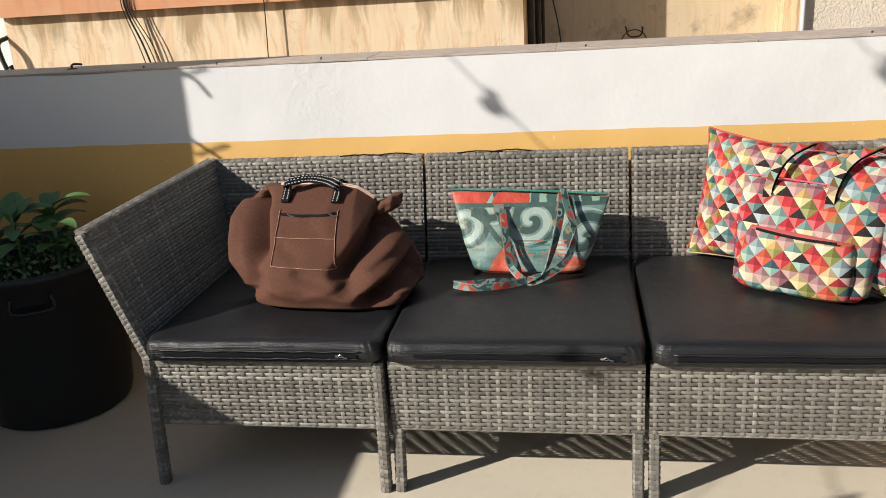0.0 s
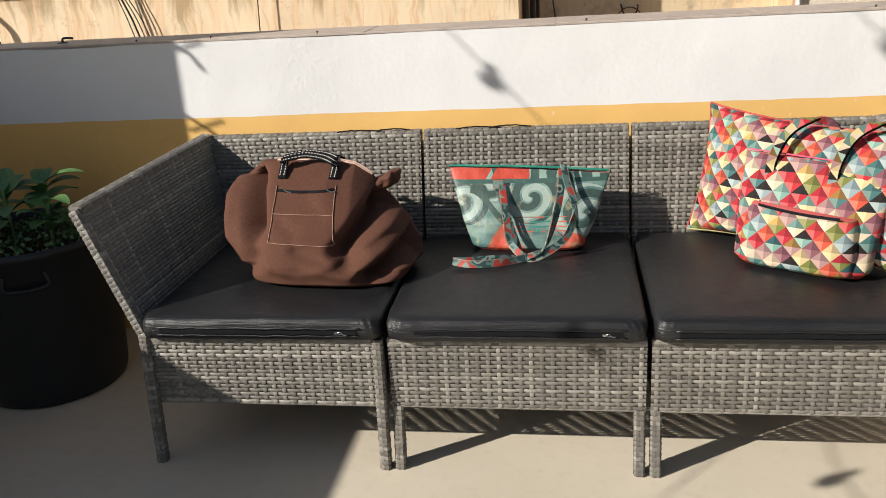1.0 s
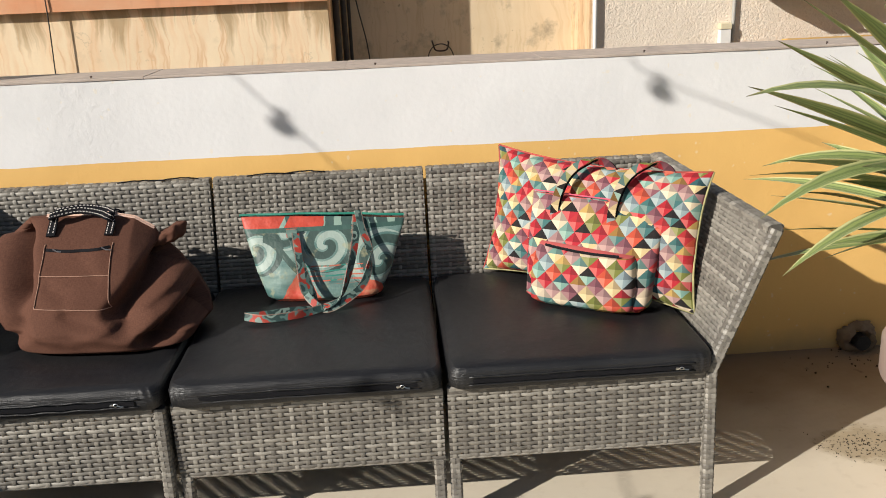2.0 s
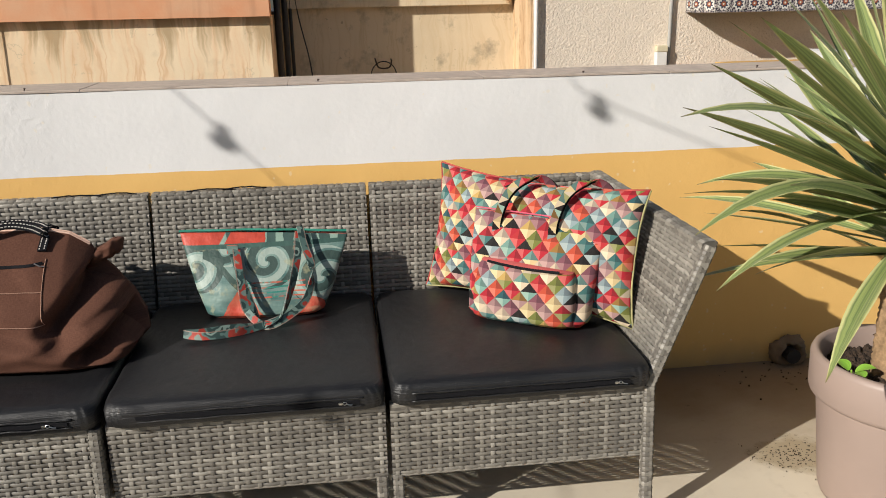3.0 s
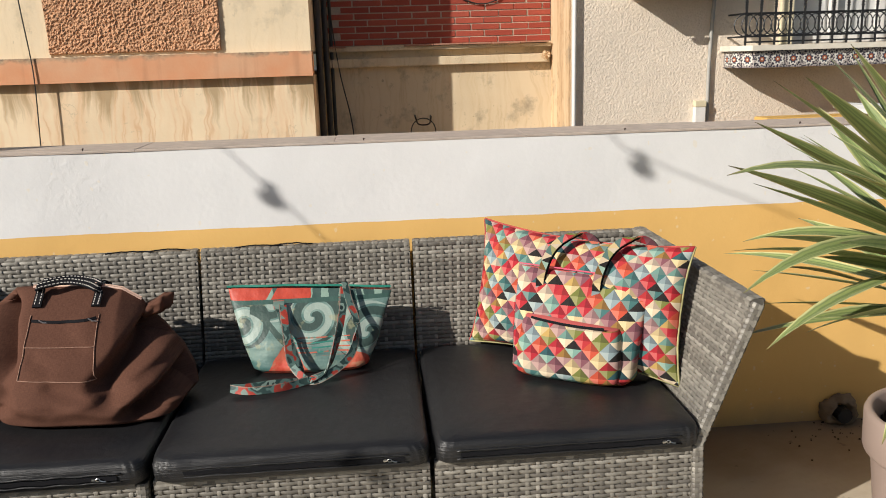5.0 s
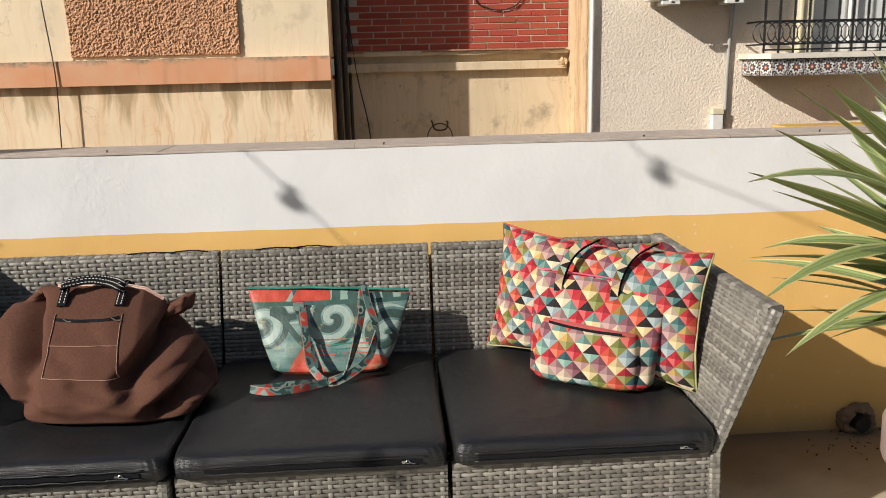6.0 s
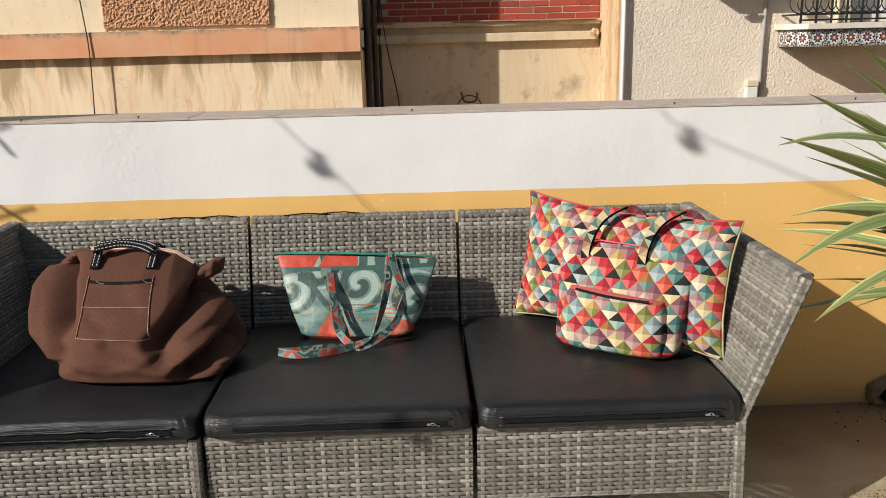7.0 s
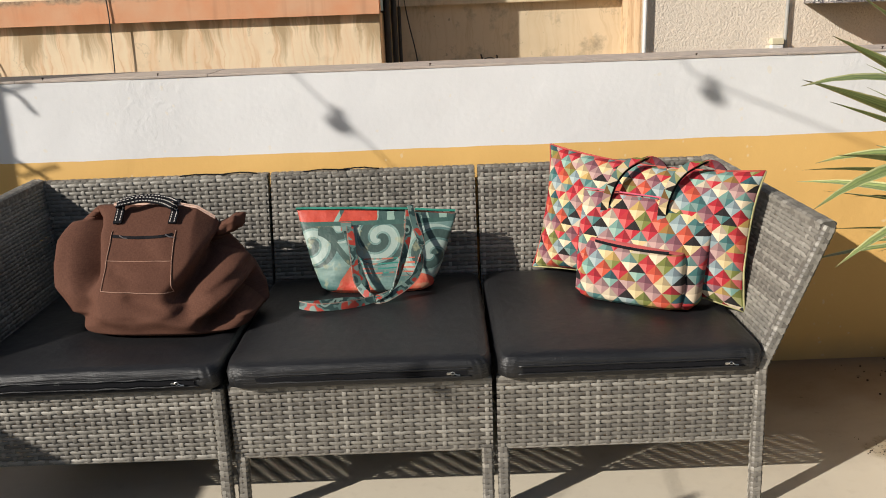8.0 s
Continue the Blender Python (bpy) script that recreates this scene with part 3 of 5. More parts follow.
# drain hole with crumbled concrete round it
drain = thing("drain_outlet", (1.80, 0.80, 0), "crumbling concrete lump round a dark drain hole", "drain")
bm = bmesh.new()
bmesh.ops.create_icosphere(bm, subdivisions=4, radius=1.0)
for v in bm.verts:
    k = 1 + 0.22 * noise.noise(v.co * 1.8) + 0.16 * noise.noise(v.co * 5) + 0.06 * noise.noise(v.co * 13)
    v.co = Vector((1.80 + 0.066 * v.co.x * k, 0.81 + 0.05 * v.co.y * k, max(0.0, 0.04 + 0.06 * v.co.z * k)))
    d = math.hypot(v.co.x - 1.795, (v.co.z - 0.045) * 1.25)
    if d < 0.04 and v.co.y < 0.81:
        v.co.y += 0.09 * (1 - d / 0.045)
part("collar", bm, M_CONCRETE, drain, smooth=True)
part("hole", tube([(1.793, 0.757, 0.038), (1.793, 0.80, 0.038)], 0.026, 16), M_CABLE, drain, "dark mouth of the drain")
bm = bmesh.new()
for i in range(45):
    x, y = random.gauss(1.74, 0.10), min(0.80, random.gauss(0.74, 0.07))
    r = random.uniform(0.0012, 0.004)
    ret = bmesh.ops.create_icosphere(bm, subdivisions=1, radius=r)
    bmesh.ops.translate(bm, verts=ret["verts"], vec=(x, y, r * 0.4))
for i in range(110):
    x, y = random.gauss(1.47, 0.055), random.gauss(0.20, 0.04)
    r = random.uniform(0.0008, 0.0026)
    ret = bmesh.ops.create_icosphere(bm, subdivisions=1, radius=r)
    bmesh.ops.translate(bm, verts=ret["verts"], vec=(x, y, r * 0.4))
solid("soil_crumbs", bm, M_SOIL, "scattered crumbs of dark soil on the floor", "soil", "stuff")

# ---- structure: houses across the street ----
lh = thing("house", (-2.7, 5.6, -3.2), "cream rendered house with an orange ledge and stained wall", "house")
part("wall", box(-5.15, -0.27, 5.6, 9.0, -3.2, 1.16), M_CREAM, lh, "cream render with rust-coloured runs")
part("upper_wall", box(-5.15, -0.27, 5.603, 9.0, 1.36, 5.0), M_UPPER, lh)
bm = uneven_wall(-5.19, -0.262, 5.532, 5.75, 1.158, 1.365, 0.05, 0.006)
part("ledge", bm, M_LEDGE, lh, "faded orange painted ledge", smooth=True)
bm = bmesh.new()
NX, NZ = 300, 235
grid = []
for j in range(NZ + 1):
    row = []
    for i in range(NX + 1):
        x, z = -2.425 + 1.41 * i / NX, 1.392 + 1.15 * j / NZ
        k = 0.5 + 0.55 * noise.noise((x * 47, 1.0, z * 47)) + 0.55 * noise.noise((x * 93, 5.0, z * 93)) + 0.25 * noise.noise((x * 16, 8.0, z * 16))
        e = min(i, NX - i, j, NZ - j)
        row.append(bm.verts.new((x + 0.012 * noise.noise((x * 9, z * 9, 3)), 5.60 - (0.011 + 0.019 * k if e else -0.01), z)))
    grid.append(row)
for a, b in zip(grid, grid[1:]):
    for i in range(NX):
        bm.faces.new((a[i], a[i + 1], b[i + 1], b[i]))
part("roughcast_panel", bm, M_ROUGH, lh, "coarse orange roughcast panel", smooth=True)

mh = thing("house", (0.85, 6.36, -3.2), "old recessed house front with red brick above stained render", "house")
part("wall", box(-0.27, 1.9835, 6.36, 9.0, -3.2, 1.40), M_OLD, mh)
part("mortar_wall", box(-0.27, 1.9835, 6.372, 9.0, 1.402, 5.0), M_MORTAR, mh)
part("side_wall", box(1.968, 1.9845, 5.605, 6.359, -3.2, 5.0), M_JAMB, mh, "brown-stained reveal")
part("band", box(-0.268, 1.94, 6.285, 6.359, 1.205, 1.285), M_OLD, mh, "weathered render band", bevel=0.006)
for i in range(8):
    x0 = -0.265 + 0.274 * i
    if i in (1, 2):
        continue
    part("sill_tile", box(x0, x0 + 0.27, 6.235 + 0.012 * random.random(), 6.359, 1.385 + 0.004 * random.random(), 1.402), M_TERRA, mh, bevel=0.003)

# mortar bed under the sill tiles, broken at its edge
bm = uneven_wall(-0.266, 1.955, 6.285, 6.358, 1.352, 1.384, 0.02, 0.022)
part("mortar_bed", bm, M_OLD, mh, "crumbling mortar bed below the sill")
bm = bmesh.new()
bmesh.ops.create_icosphere(bm, subdivisions=4, radius=1.0)
for v in bm.verts:
    k = 1 + 0.35 * noise.noise(v.co * 2.0) + 0.25 * noise.noise(v.co * 6.0)
    v.co = Vector((1.905 + 0.05 * v.co.x * k, 6.32 + 0.06 * v.co.y * k, 1.262 + 0.042 * v.co.z * k))
part("broken_corner", bm, M_JAMB, mh, "crumbling corner of the render band")

rh = thing("house", (4.2, 5.6, -3.2), "cream stuccoed house with a tiled window sill", "house")
part("wall", box(1.985, 3.98, 5.6, 9.0, -3.2, 5.0), M_STUCCO, rh)
part("wall", box(3.98, 5.4, 5.6, 9.0, -3.2, 1.30), M_STUCCO, rh)
part("wall", box(5.4, 9.0, 5.6, 9.0, -3.2, 5.0), M_STUCCO, rh)
part("wall", box(3.98, 5.4, 5.6, 9.0, 2.9, 5.0), M_STUCCO, rh)
win = part("window", box(3.98, 5.4, 5.78, 5.80, 1.3, 2.9), M_PANE, rh)
for x in (3.98, 4.40, 4.85, 5.33):
    part("frame", box(x + 0.002, x + 0.068, 5.72, 5.778, 1.302, 2.898), M_WHITE, win, bevel=0.006)
part("frame", box(4.05, 5.33, 5.725, 5.777, 1.302, 1.37), M_WHITE, win, bevel=0.006)
part("jamb", box(3.86, 3.975, 5.56, 5.598, 1.30, 2.9), M_BRASS, rh, "cream jamb beside the window", bevel=0.006)

# sill with a band of tiles: stone slab on a chamfered bracket
def sill_prism(inset, z0, z1):
    bm = bmesh.new()
    out = [(3.37 + inset, 5.6), (3.37 + inset, 5.40), (3.47 + inset, 5.21 + inset), (5.95, 5.21 + inset), (5.95, 5.6)]
    lo = [bm.verts.new((x, y, z0)) for x, y in out]
    hi = [bm.verts.new((x, y, z1)) for x, y in out]
    uv = bm.loops.layers.uv.verify()
    bm.faces.new(lo[::-1])
    bm.faces.new(hi)
    run = 0.0
    for i in range(len(out) - 1):
        step = math.dist(out[i], out[i + 1])
        f = bm.faces.new((lo[i], lo[i + 1], hi[i + 1], hi[i]))
        for loop, q in zip(f.loops, ((run, 0), (run + step, 0), (run + step, z1 - z0), (run, z1 - z0))):
            loop[uv].uv = q
        run += step
    return bm


part("sill_slab", sill_prism(-0.035, 1.252, 1.297), M_MARBLE, rh, "pale stone sill slab")
part("tile_band", sill_prism(0.0, 1.11, 1.250), M_TILE, rh, "glazed tile band with star rosettes")

gr = thing("window_grille", (4.6, 5.3, 1.285), "black wrought-iron window grille with ringed band and twisted bars", "grille")
for z in (1.325, 1.37, 1.56, 2.75):
    part("rail", box(3.40, 5.9, 5.262, 5.278, z - 0.007, z + 0.007), M_IRON, gr)
for z in (1.37, 1.56):
    part("side_rail", box(3.392, 3.408, 5.262, 5.6, z - 0.007, z + 0.007), M_IRON, gr)
for i in range(20):
    x = 3.41 + 0.128 * i
    bm = tube([(x, 5.27, 1.29), (x, 5.27, 2.75)], 0.010, 6)
    for k in range(9):
        z = 1.60 + 0.022 * k
        lathe([(0.006, 0), (0.015, 0.006), (0.015, 0.012), (0.006, 0.018)], (x, 5.27, z), 8, bm)
    part("bar", bm, M_IRON, gr)
for i in range(15):
    x = 3.47 + 0.128 * i
    bm = bmesh.new()
    for cx in (x - 0.064, x):
        tube([(cx + 0.100 * math.cos(a), 5.268, 1.465 + 0.090 * math.sin(a)) for a in (2 * math.pi * k / 20 for k in range(21))], 0.005, 5, bm)
    part("ring", bm, M_IRON, gr)

# air conditioner brackets and unit over the stucco wall
ac = thing("air_conditioner", (2.85, 5.45, 1.72), "white outdoor air conditioner on wall brackets", "air conditioner")
part("casing", box(2.45, 3.25, 5.26, 5.56, 1.755, 2.30), M_WHITE, ac, bevel=0.012)
for x in (2.60, 3.14):
    part("bracket", box(x - 0.02, x + 0.02, 5.23, 5.598, 1.715, 1.75), M_WHITE, ac, bevel=0.004)
    part("bracket_foot", box(x - 0.09, x + 0.06, 5.23, 5.27, 1.712, 1.74), M_WHITE, ac, bevel=0.004)

dp = thing("drainpipe", (2.0, 5.57, -3.2), "white drainpipe running down the house edge", "pipe")
part("pipe", tube([(2.005, 5.565, -3.2), (2.005, 5.565, 5.0)], 0.018, 14), M_WHITE, dp, smooth=True)
dp2 = thing("conduit", (3.23, 5.57, -3.2), "grey conduit on the stucco wall", "pipe")
part("pipe", tube(smooth_path([(3.225, 5.578, -3.2), (3.225, 5.578, 0.6), (3.232, 5.578, 1.3), (3.25, 5.572, 1.72), (3.29, 5.575, 2.2), (3.30, 5.575, 5)], 8), 0.017, 10), M_GREYPIPE, dp2, smooth=True)
jb = thing("junction_box", (3.145, 5.55, 0.45), "pale plastic junction box below the conduit", "box")
part("body", box(3.10, 3.195, 5.53, 5.598, 0.45, 0.775), M_WHITE, jb, bevel=0.006)
part("lid", box(3.097, 3.198, 5.525, 5.598, 0.777, 0.83), M_BRASS, jb, "cream lid", bevel=0.006)

pp = thing("pipe_bundle", (-0.17, 6.2, -3.2), "dark pipes running down the recess corner", "pipe")
for x, y, r in ((-0.235, 6.08, 0.030), (-0.175, 6.20, 0.026), (-0.13, 6.30, 0.016)):
    part("pipe", tube([(x, y, -3.2), (x + 0.006, y, 5.0)], r, 10), M_DARK, pp, smooth=True)


def cable(label, pts, r, mat=None):
    solid("cable", tube(smooth_path(pts, 8), r, 6), mat or M_CABLE, label, "cable", group="cables on the house fronts", smooth=True)


cable("thin black cable hanging before the brick recess", [(-0.15, 6.27, 2.6), (-0.13, 6.28, 1.85), (-0.065, 6.29, 1.2), (0.02, 6.31, 0.75), (0.05, 6.32, 0.4), (0.055, 6.325, 0.0), (0.06, 6.33, -1.0), (0.07, 6.33, -3.1)], 0.006)
cable("straight black cable hanging before the orange ledge", [(-2.62, 5.50, 2.6), (-2.585, 5.508, 1.86), (-2.55, 5.514, 1.37), (-2.545, 5.514, 1.15), (-2.553, 5.512, 0.9), (-2.565, 5.51, 0.6), (-2.567, 5.51, 0.2), (-2.568, 5.51, -0.6), (-2.57, 5.55, -3.1)], 0.0055)
for k in range(4):
    cable("dark cable of a bundle over the ledge", [(-3.93 + 0.03 * k, 5.52, 2.5), (-3.90 + 0.028 * k, 5.515, 1.37), (-3.88 + 0.028 * k, 5.515, 1.14), (-3.80 + 0.045 * k, 5.53, 0.85), (-3.74 + 0.05 * k, 5.54, 0.55), (-3.73 + 0.05 * k, 5.55, 0.2), (-3.72 + 0.05 * k, 5.56, -0.6), (-3.7 + 0.05 * k, 5.57, -3.1)], 0.009 if k == 1 else 0.005)

rg = thing("iron_ring_bracket", (0.70, 6.33, 0.68), "rusty iron bracket with a hanging wire ring", "bracket")
part("staple", tube(smooth_path([(0.635, 6.36, 0.735), (0.637, 6.29, 0.72), (0.665, 6.28, 0.655), (0.76, 6.28, 0.655), (0.785, 6.29, 0.715), (0.785, 6.36, 0.725)], 5), 0.008, 6), M_RUST, rg, smooth=True)
part("ring", tube([(0.71 + 0.12 * math.cos(a), 6.31, 0.58 + 0.13 * math.sin(a)) for a in (2 * math.pi * k / 28 for k in range(29))], 0.005, 6), M_CABLE, rg, smooth=True)

lw = solid("wall_street", box(3.56, 7.0, 5.1, 5.35, -3.2, 0.69), M_YELLOW, "low yellow wall before the stuccoed house", "wall", "structure", bevel=0.01)
aw = thing("awning", (4.6, 4.95, 0.6), "flat white awning edge in full sun", "awning")
bm = bmesh.new()
v = [bm.verts.new(p) for p in ((4.10, 4.95, 0.80), (5.6, 4.55, 0.70), (5.6, 5.08, 0.72), (4.10, 5.08, 0.81), (4.13, 4.95, 0.76), (5.6, 4.55, 0.42), (5.6, 5.08, 0.42), (4.13, 5.08, 0.76))]
for f in ((0, 1, 2, 3), (7, 6, 5, 4), (4, 5, 1, 0), (5, 6, 2, 1), (6, 7, 3, 2), (7, 4, 0, 3)):
    bm.faces.new([v[i] for i in f])
part("slab", bm, M_WPAINT, aw)
part("post", box(4.9, 4.96, 4.95, 5.01, -3.2, 0.70), M_WPAINT, aw)

cable("loop of thin cable on the brick front", [(1.05, 6.35, 2.3), (1.07, 6.35, 1.88), (1.20, 6.35, 1.775), (1.38, 6.35, 1.765), (1.52, 6.35, 1.88), (1.56, 6.35, 2.3)], 0.006)
solid("wall_far", box(-9.0, -5.24, 6.1, 9.0, -3.2, 5.0), M_WPAINT, "white house wall beyond the cream house", "wall", "structure")
hk = thing("wall_hook", (-1.60, 0.93, 1.039), "small rusty iron hook standing on the coping", "hook")
part("stem", tube(smooth_path([(-1.60, 0.93, 1.036), (-1.60, 0.93, 1.052), (-1.585, 0.93, 1.056), (-1.56, 0.93, 1.054)], 4), 0.004, 6), M_RUST, hk)
part("plate", box(-1.615, -1.588, 0.92, 0.94, 1.0385, 1.042), M_RUST, hk)
sp = thing("drain_spout", (-5.20, 5.5, 0.55), "dark bent pipe with a few leaves at the house corner", "pipe")
part("pipe", tube(smooth_path([(-5.16, 5.62, 0.98), (-5.19, 5.5, 0.93), (-5.17, 5.48, 0.8), (-5.12, 5.48, 0.62), (-5.09, 5.5, 0.4), (-5.09, 5.58, -3.1)], 5), 0.022, 8), M_DARK, sp, smooth=True)

# ---- things: the wicker sofa ----
def weave(A, B, C, D, pitch=0.0237, row=0.0128, amp=0.0019, apart=None, cover=0.965, stake=0.0047):
    """Strands woven over the face A B C D (bottom left, bottom right, top right, top left, as seen from outside)."""
    bm = bmesh.new()
    strands = []
    A, B, C, D = (Vector(p) for p in (A, B, C, D))
    wid, hei = ((B - A).length + (C - D).length) / 2, ((D - A).length + (C - B).length) / 2
    nrm = (B - A).cross(D - A).normalized()
    m, n = max(2, round(wid / pitch)), max(2, round(hei / row))

    def at(u, v, h):
        return A.lerp(B, u).lerp(D.lerp(C, u), v) + nrm * h

    hw = 0.5 * row * cover / hei
    steps = m * 6
    for r in range(n):
        v, s = (r + 0.5) / n, (1 if r % 2 else -1)
        jit = 0.0006 * (random.random() - 0.5)
        prev = None
        if apart:
            bm = bmesh.new()
            strands.append(bm)
        for k in range(steps + 1):
            u = k / steps
            w = math.sin(math.pi * m * u)
            a = amp * s * math.copysign(abs(w) ** 0.45, w) + jit
            cur = [bm.verts.new(at(u, v + q * hw, a + h)) for q, h in ((-1, -0.0026), (-0.5, 0.0), (0.5, 0.0), (1, -0.0026))]
            if prev:
                for i in range(3):
                    bm.faces.new((prev[i], cur[i], cur[i + 1], prev[i + 1]))
            prev = cur
    hw = stake / wid
    for j in range(m):
        u, s = (j + 0.5) / m, (-1 if j % 2 else 1)
        prev = None
        if apart:
            bm = bmesh.new()
            strands.append(bm)
        for k in range(n * 2 + 1):
            v = k / (n * 2)
            a = amp * 2.0 * s * math.sin(math.pi * n * v)
            cur = [bm.verts.new(at(u + q * hw, v, a + h)) for q, h in ((-1, -0.001), (0, 0.0004), (1, -0.001))]
            if prev:
                for i in range(2):
                    bm.faces.new((prev[i], cur[i], cur[i + 1], prev[i + 1]))
            prev = cur
    if apart:
        # the panel is its lower rod, with each strand a piece of its own
        name, parent = apart
        rod = part(name, tube([A + nrm * -0.004, B + nrm * -0.004], 0.004, 8), M_RATTAN, parent)
        for b in strands:
            part("strand", b, M_RATTAN, rod, smooth=True)
        return rod
    return bm


def wrapped(p, q, w, d, across, pitch=0.0135, bm=None):
    """A bar from p to q wrapped in strand: w wide along across, d deep."""
    bm = bm or bmesh.new()
    p, q = Vector(p), Vector(q)
    axis = (q - p).normalized()
    a = Vector(across)
    a = (a - axis * a.dot(axis)).normalized()
    b = axis.cross(a)
    n = max(2, round((q - p).length / pitch))
    shape = [(0.5, -0.32), (0.5, 0.32), (0.32, 0.5), (-0.32, 0.5), (-0.5, 0.32), (-0.5, -0.32), (-0.32, -0.5), (0.32, -0.5)]
    for i in range(n):
        rings = []
        grow = 1.0 + 0.03 * (random.random() - 0.5)
        for t, k in ((0.03, 0.90), (0.25, 1.0), (0.75, 1.0), (0.97, 0.90)):
            c = p.lerp(q, (i + t) / n)
            rings.append([bm.verts.new(c + a * x * w * k * grow + b * y * d * k * grow) for x, y in shape])
        for r0, r1 in zip(rings, rings[1:]):
            for k in range(8):
                bm.faces.new((r0[k], r0[(k + 1) % 8], r1[(k + 1) % 8], r1[k]))
    # two lengthwise strands that go over and under the wrap
    for side, half in ((a, w), (-a, w), (b, d), (-b, d)):
        o = b if side in (a, -a) else a
        for off in (-0.2, 0.2):
            prev = None
            for k in range(n * 2 + 1):
                c = p.lerp(q, k / (n * 2)) + side * (half * 0.5 + 0.0012 * math.sin(math.pi * k / 2 + (math.pi if off > 0 else 0)) - 0.0002) + o * off * min(w, d)
                cur = [bm.verts.new(c - o * 0.0035), bm.verts.new(c + o * 0.0035)]
                if prev:
                    bm.faces.new((prev[0], cur[0], cur[1], prev[1]))
                prev = cur
    core = 0.86
    e0 = [bm.verts.new(p + a * x * w * core + b * y * d * core) for x, y in shape]
    e1 = [bm.verts.new(q + a * x * w * core + b * y * d * core) for x, y in shape]
    for k in range(8):
        bm.faces.new((e0[k], e0[(k + 1) % 8], e1[(k + 1) % 8], e1[k]))
    bm.faces.new(e0[::-1])
    bm.faces.new(e1)
    return bm


ZB, ZU = 0.362, 0.172          # top and underside of the seat frame
YB, ZT = 0.65, 0.735          # where the back meets the seat, and its top
YT = 0.755


def sofa_module(x0, x1, label, arm=0, dy=0.0):
    """One module; arm: -1 on its left side, 1 on its right, 0 none."""
    th = thing("sofa_module", ((x0 + x1) / 2, 0.3, 0), label, "sofa", "modules of the wicker sofa")
    f0, f1 = x0, x1
    post = 0.028
    if arm:
        # posts run from the floor past the seat frame
        left, right = x0 + post / 2, x1 - post / 2
        if arm < 0:
            f0, f1 = x0 + post, x1 - post
        else:
            f1 = x1 - post
    weave((f0, 0.004, ZU), (f1, 0.004, ZU), (f1, 0.004, ZB - 0.014), (f0, 0.004, ZB - 0.014), pitch=0.0262, row=0.0108, amp=0.0014, apart=("front_panel", th), cover=0.92, stake=0.0050)
    part("front_rail", wrapped((f0, 0.012, ZB - 0.008), (f1, 0.012, ZB - 0.008), 0.020, 0.018, (0, 0, 1), 0.0118 * 2), M_RATTAN, th)
    for xa, s in ((x0 + 0.006, -1), (x1 - 0.006, 1)):
        q = [(xa, 0.62, ZU), (xa, 0.01, ZU), (xa, 0.01, ZB - 0.012), (xa, 0.62, ZB - 0.012)]
        if s > 0:
            q = [q[1], q[0], q[3], q[2]]
        part("side_panel", weave(*q, amp=0.0008), M_RATTAN, th, smooth=True)
        part("side_rail", wrapped((xa - s * 0.008, 0.02, ZB - 0.010), (xa - s * 0.008, 0.62, ZB - 0.010), 0.016, 0.016, (0, 0, 1), 0.026), M_RATTAN, th)
    part("seat_mesh", weave((x0 + 0.01, 0.02, ZB - 0.02), (x1 - 0.01, 0.02, ZB - 0.02), (x1 - 0.01, 0.62, ZB - 0.02), (x0 + 0.01, 0.62, ZB - 0.02), 0.05, 0.024), M_RATTAN, th, smooth=True)
    # legs
    for sx, xa in ((-1, x0), (1, x1)):
        full = (arm < 0) or (arm > 0 and sx > 0)
        cx = xa - sx * post / 2
        top = ZB - 0.002 if full else ZU
        part("leg", wrapped((cx, -0.014 if full else -0.010, 0.0), (cx, 0.010 if full else 0.016, top), post, 0.030, (1, 0, 0)), M_RATTAN, th)
        part("leg", wrapped((cx, 0.63, 0.0), (cx, 0.61, ZU + 0.01), post, 0.034, (1, 0, 0)), M_RATTAN, th)
    # back: two woven faces on a wrapped frame
    a0, a1 = x0 - 0.0008, x1 + 0.0008
    ta0, ta1 = a0, a1
    if arm < 0:
        ta0 = x0 - 0.075
    if arm > 0:
        ta1 = x1 + 0.075
    weave((a0, YB, ZB), (a1, YB, ZB), (ta1, YT - 0.022, ZT - 0.008), (ta0, YT - 0.022, ZT - 0.008), pitch=0.0246, row=0.0125, amp=0.0016, apart=("backrest", th), cover=0.90, stake=0.0050)
    weave((a1, YB + 0.035, ZU), (a0, YB + 0.035, ZU), (ta0, YT + 0.018, ZT - 0.008), (ta1, YT + 0.018, ZT - 0.008), apart=("backrest_rear", th))
    part("top_rail", wrapped((ta0, YT, ZT - 0.012), (ta1, YT, ZT - 0.012), 0.024, 0.042, (0, 0, 1), 0.0237), M_RATTAN, th)
    for sx, xa, xt in ((-1, a0, ta0), (1, a1, ta1)):
        part("back_stile", wrapped((xa - sx * 0.009, YB + 0.018, ZU), (xt - sx * 0.009, YT - 0.002, ZT - 0.004), 0.018, 0.040, (1, 0, 0), 0.0140), M_RATTAN, th)
    if arm:
        s = arm
        xb = x1 if s > 0 else x0
        xt_f, xt_b = xb + s * 0.150, xb + s * 0.078
        tip, rear = (xt_f, 0.058, 0.690), (xt_b, YT - 0.01, ZT - 0.004)
        low_f, low_b = (xb - s * 0.004, 0.012, ZB - 0.004), (xb - s * 0.002, YB + 0.02, ZB - 0.004)

        def shift(p, k):
            return (p[0] + s * k, p[1], p[2])

        q = [shift(low_f, -0.014), shift(low_b, -0.014), shift(rear, -0.028), shift(tip, -0.028)]
        out = [low_f, low_b, shift(rear, 0.01), shift(tip, 0.008)]
